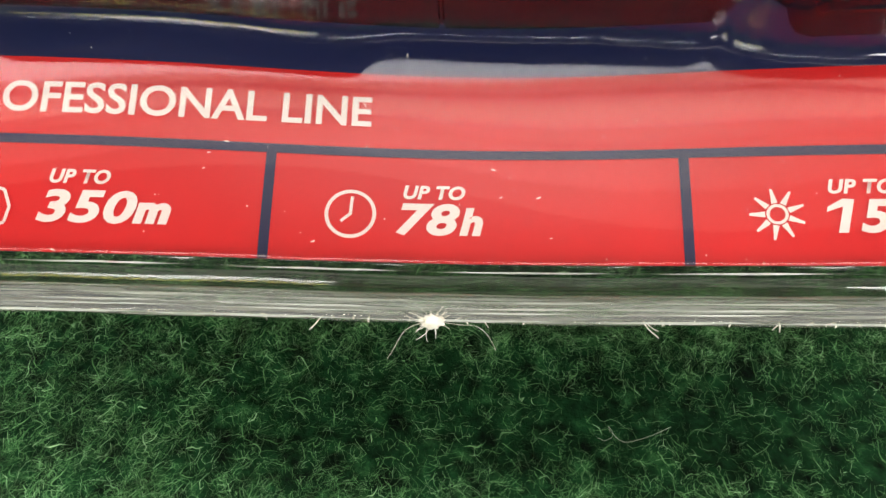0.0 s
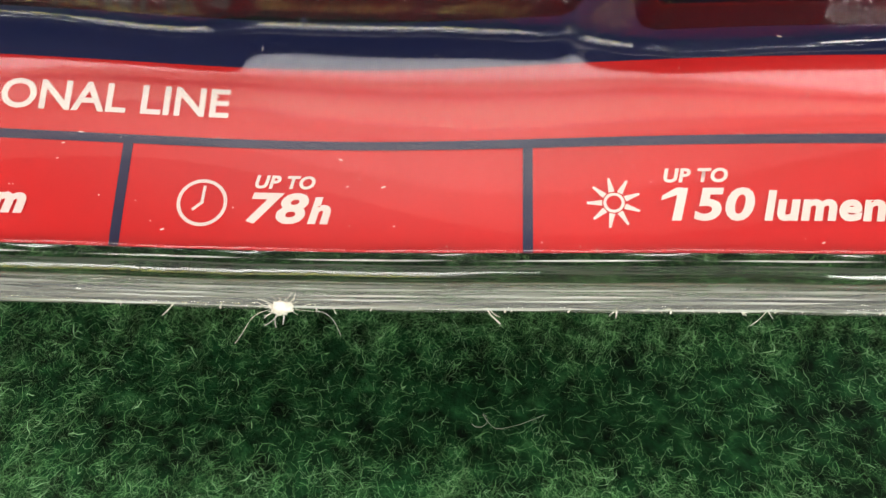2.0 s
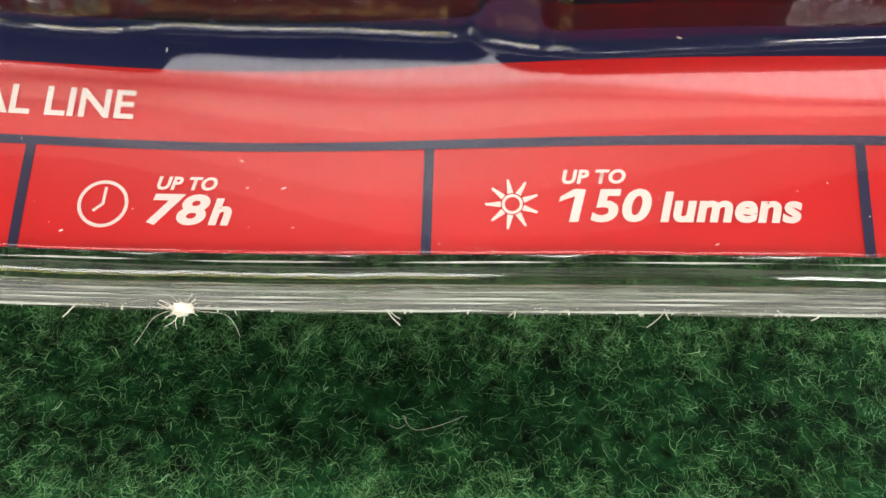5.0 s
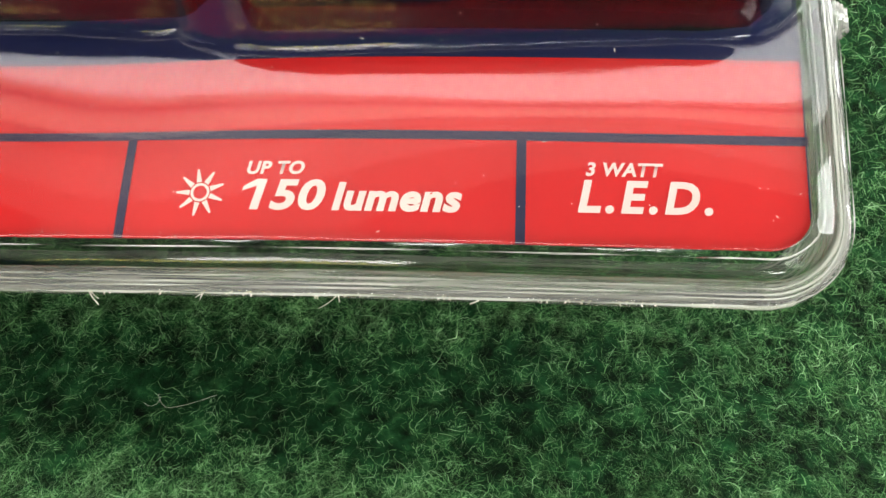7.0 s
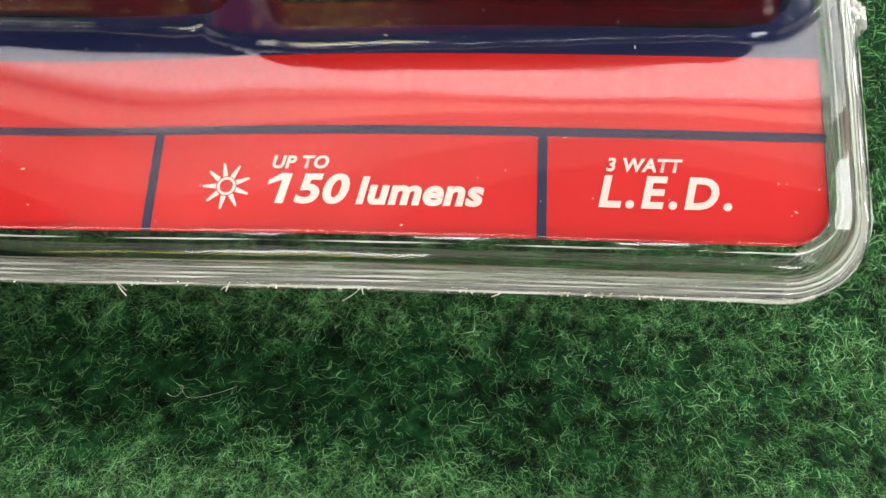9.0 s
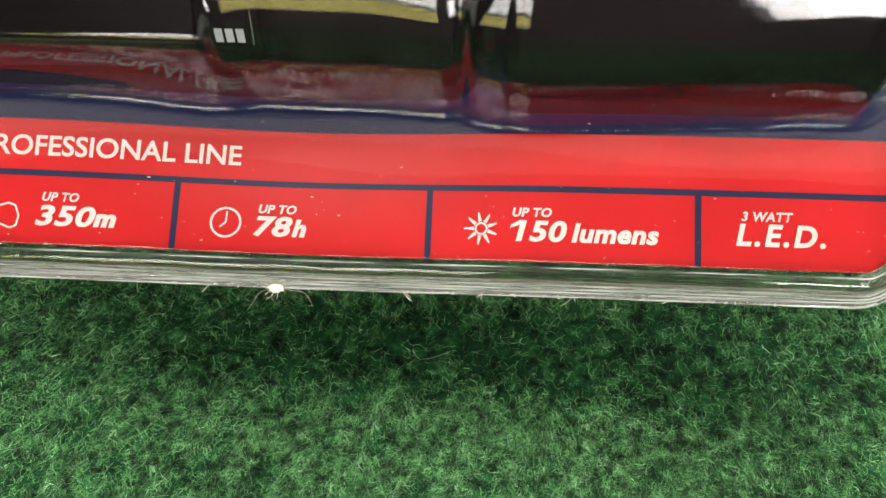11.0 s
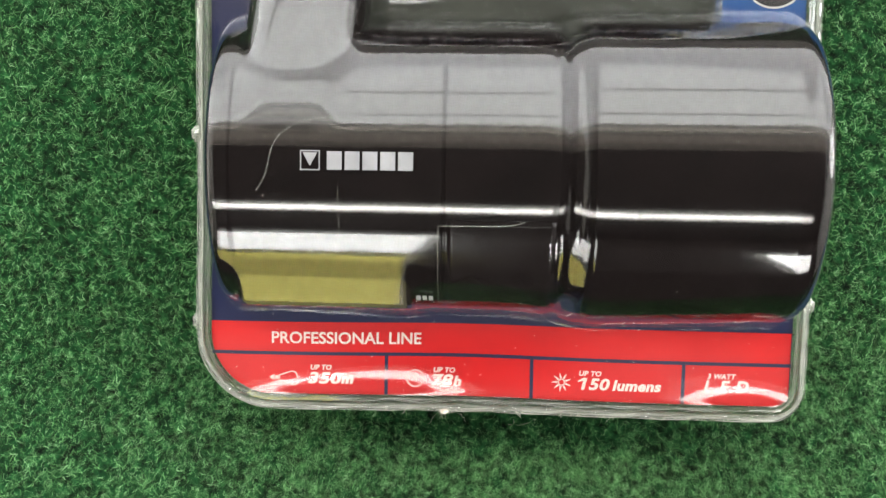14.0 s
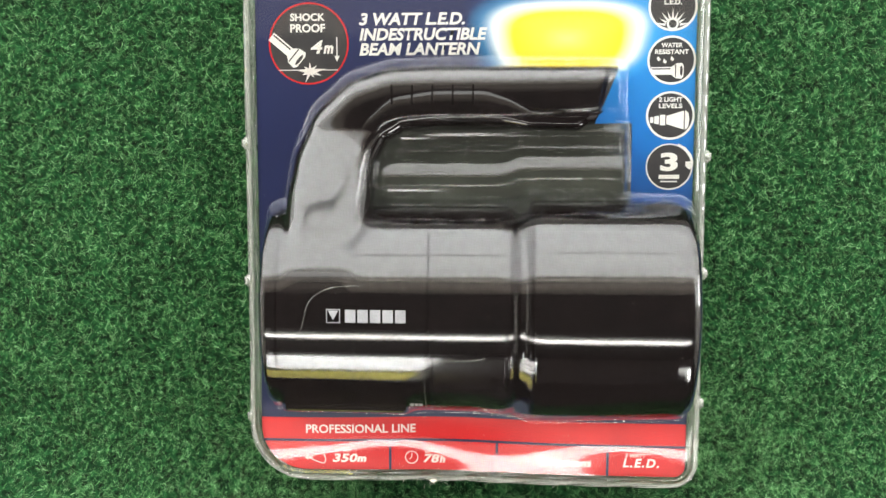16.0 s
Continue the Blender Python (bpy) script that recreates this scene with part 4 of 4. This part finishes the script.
EDGE_Y, EDGE_Z = CB - RIM, -0.0036
wisp = random.Random(7)
lint = tagged(new("lint_tuft"), "small pale lint tuft caught on the plastic edge", "lint")
LX = -0.0010
lint.matrix_world = PACK @ pose(LX, EDGE_Y - 0.0002, EDGE_Z + 0.0012 + float(bow(LX, CB)))
bm = bmesh.new()
bmesh.ops.create_icosphere(bm, subdivisions=3, radius=1)
for v in bm.verts:
    q = 1 + 0.7 * noise.noise(v.co * 2.6) + 0.35 * noise.noise(v.co * 7)
    v.co = Vector((v.co.x * 0.00105 * q, v.co.y * 0.00065 * q, v.co.z * 0.0006 * q))
part("core", bm, "lint", lint)
for k in range(30):
    a = wisp.uniform(0, 2 * math.pi)
    r = wisp.uniform(0.0008, 0.0022)
    pts = [(0, 0, 0)]
    for j in range(1, 4):
        a += wisp.uniform(-0.6, 0.6)
        pts.append((pts[-1][0] + 1.4 * r / 3 * math.cos(a), pts[-1][1] + r / 3 * math.sin(a), pts[-1][2] + wisp.uniform(-0.0002, 0.0004)))
    hair("wisp", pts, 0.000024, "lint", lint)
hair("wisp", [(-0.0006, 0, 0), (-0.0022, -0.0004, 0.0004), (-0.0031, -0.0014, 0.0005), (-0.0034, -0.0024, 0.0005), (-0.0042, -0.0037, 0.0005)], 0.000018, "lint", lint)
hair("wisp", [(0.0010, 0, 0), (0.0032, -0.0004, 0.0003), (0.0042, 0.0000, 0.0004), (0.0056, -0.0012, 0.0004), (0.0062, -0.0027, 0.0004)], 0.000016, "lint", lint)
for x, length in ((-0.0175, 0.0008), (-0.0118, 0.0022), (0.0022, 0.0008), (0.0040, 0.0010), (0.0195, 0.0018), (0.0212, 0.0008), (0.0322, 0.0014), (0.0440, 0.0008), (0.0465, 0.0022), (0.0540, 0.0006), (0.0575, 0.0007), (0.0612, 0.0014), (0.0660, 0.0006), (0.0700, 0.0006), (0.0760, 0.0005)):
    z = EDGE_Z + 0.0006 + float(bow(x, CB))
    for m in range(wisp.choice((1, 2, 3))):
        s = wisp.uniform(-1, 1)
        pts = [(x, EDGE_Y + 0.0003, z)]
        for j in range(4):
            pts.append((pts[-1][0] + length / 4 * s * wisp.uniform(0.3, 1.6), pts[-1][1] - length / 4 * wisp.uniform(0.2, 1.0), pts[-1][2] + wisp.uniform(-0.0001, 0.0002)))
        hair("burr", pts, wisp.uniform(0.00003, 0.00008), "lint", pack)

for k in range(46):
    x = wisp.uniform(0.034, 0.086) if k > 12 else wisp.uniform(-0.04, 0.03)
    z = EDGE_Z + 0.0006 + float(bow(x, CB))
    pts = [(x, EDGE_Y + 0.0003, z)]
    for j in range(3):
        pts.append((pts[-1][0] + wisp.uniform(-0.0003, 0.0003), pts[-1][1] - wisp.uniform(0.00002, 0.0002), pts[-1][2] + wisp.uniform(-0.0001, 0.0001)))
    hair("burr", pts, wisp.uniform(0.00003, 0.00009), "lint", pack)

# a pale hair lying on the felt
hx, hy = 0.0235, 0.0075
pts = []
for k in range(14):
    a = -2.6 + k * 0.55 if k < 8 else 0
    if k < 8:
        x, y = hx - 0.0035 + 0.0011 * math.cos(a), hy + 0.0004 + 0.0010 * math.sin(a)
    else:
        x, y = hx - 0.0018 + 0.0013 * (k - 8), hy - 0.0008 + 0.00016 * (k - 8) ** 1.6
    pts.append((x, y, float(felt_height(np.array(x), np.array(y))) + 0.0022))
tagged(hair("loose_hair", pts, 0.000015, "lint"), "thin pale curled hair lying on the felt", "hair")


# moulded lines in the film over the body, and dust
def film_line(points, radius=0.00006):
    pts = []
    for x, y in points:
        r = RB + 0.0010
        d = max(-1.0, min(1.0, (YC - y) / r))
        pts.append(on_body(x, math.asin(d), r))
    hair("moulded_line", pts, radius, "edge", pack)


film_line([(-0.0240, 0.0965), (-0.0300, 0.0966), (-0.0346, 0.0960), (-0.0404, 0.0930), (-0.0427, 0.0885), (-0.0432, 0.0837), (-0.0446, 0.0805), (-0.0461, 0.0789)])
film_line([(-0.0022, 0.0500), (-0.0022, 0.0560), (-0.0021, 0.0620), (-0.0020, 0.0685), (-0.0020, 0.0708)])
film_line([(-0.0020, 0.0708), (0.0050, 0.0709), (0.0130, 0.0709), (0.0170, 0.0711), (0.0190, 0.0722)])
film_line([(-0.0262, 0.0640), (-0.0262, 0.0720), (-0.0262, 0.0800)], 0.00004)

speck = np.random.default_rng(9)
bm = bmesh.new()
for k in range(190):
    i, j = int(speck.integers(3, film_h.shape[0] - 3)), int(speck.integers(3, film_h.shape[1] - 3))
    if k < 120:
        i = int(speck.integers(0, 60))
    p = Vector((CL + j * STEP, CB + i * STEP, float(film_h[i, j]) + 0.00008))
    r = float(speck.uniform(0.00003, 0.00009))
    turn = Euler((0, 0, float(speck.uniform(0, 3.1))))
    bmesh.ops.create_icosphere(bm, subdivisions=1, radius=1, matrix=Matrix.LocRotScale(p, turn, (r * float(speck.choice((1, 1, 1, 4))), r, r * 0.6)))
dust = part("dust", bm, "lint", pack, "scattered pale dust specks")
dust["kind"] = "stuff"
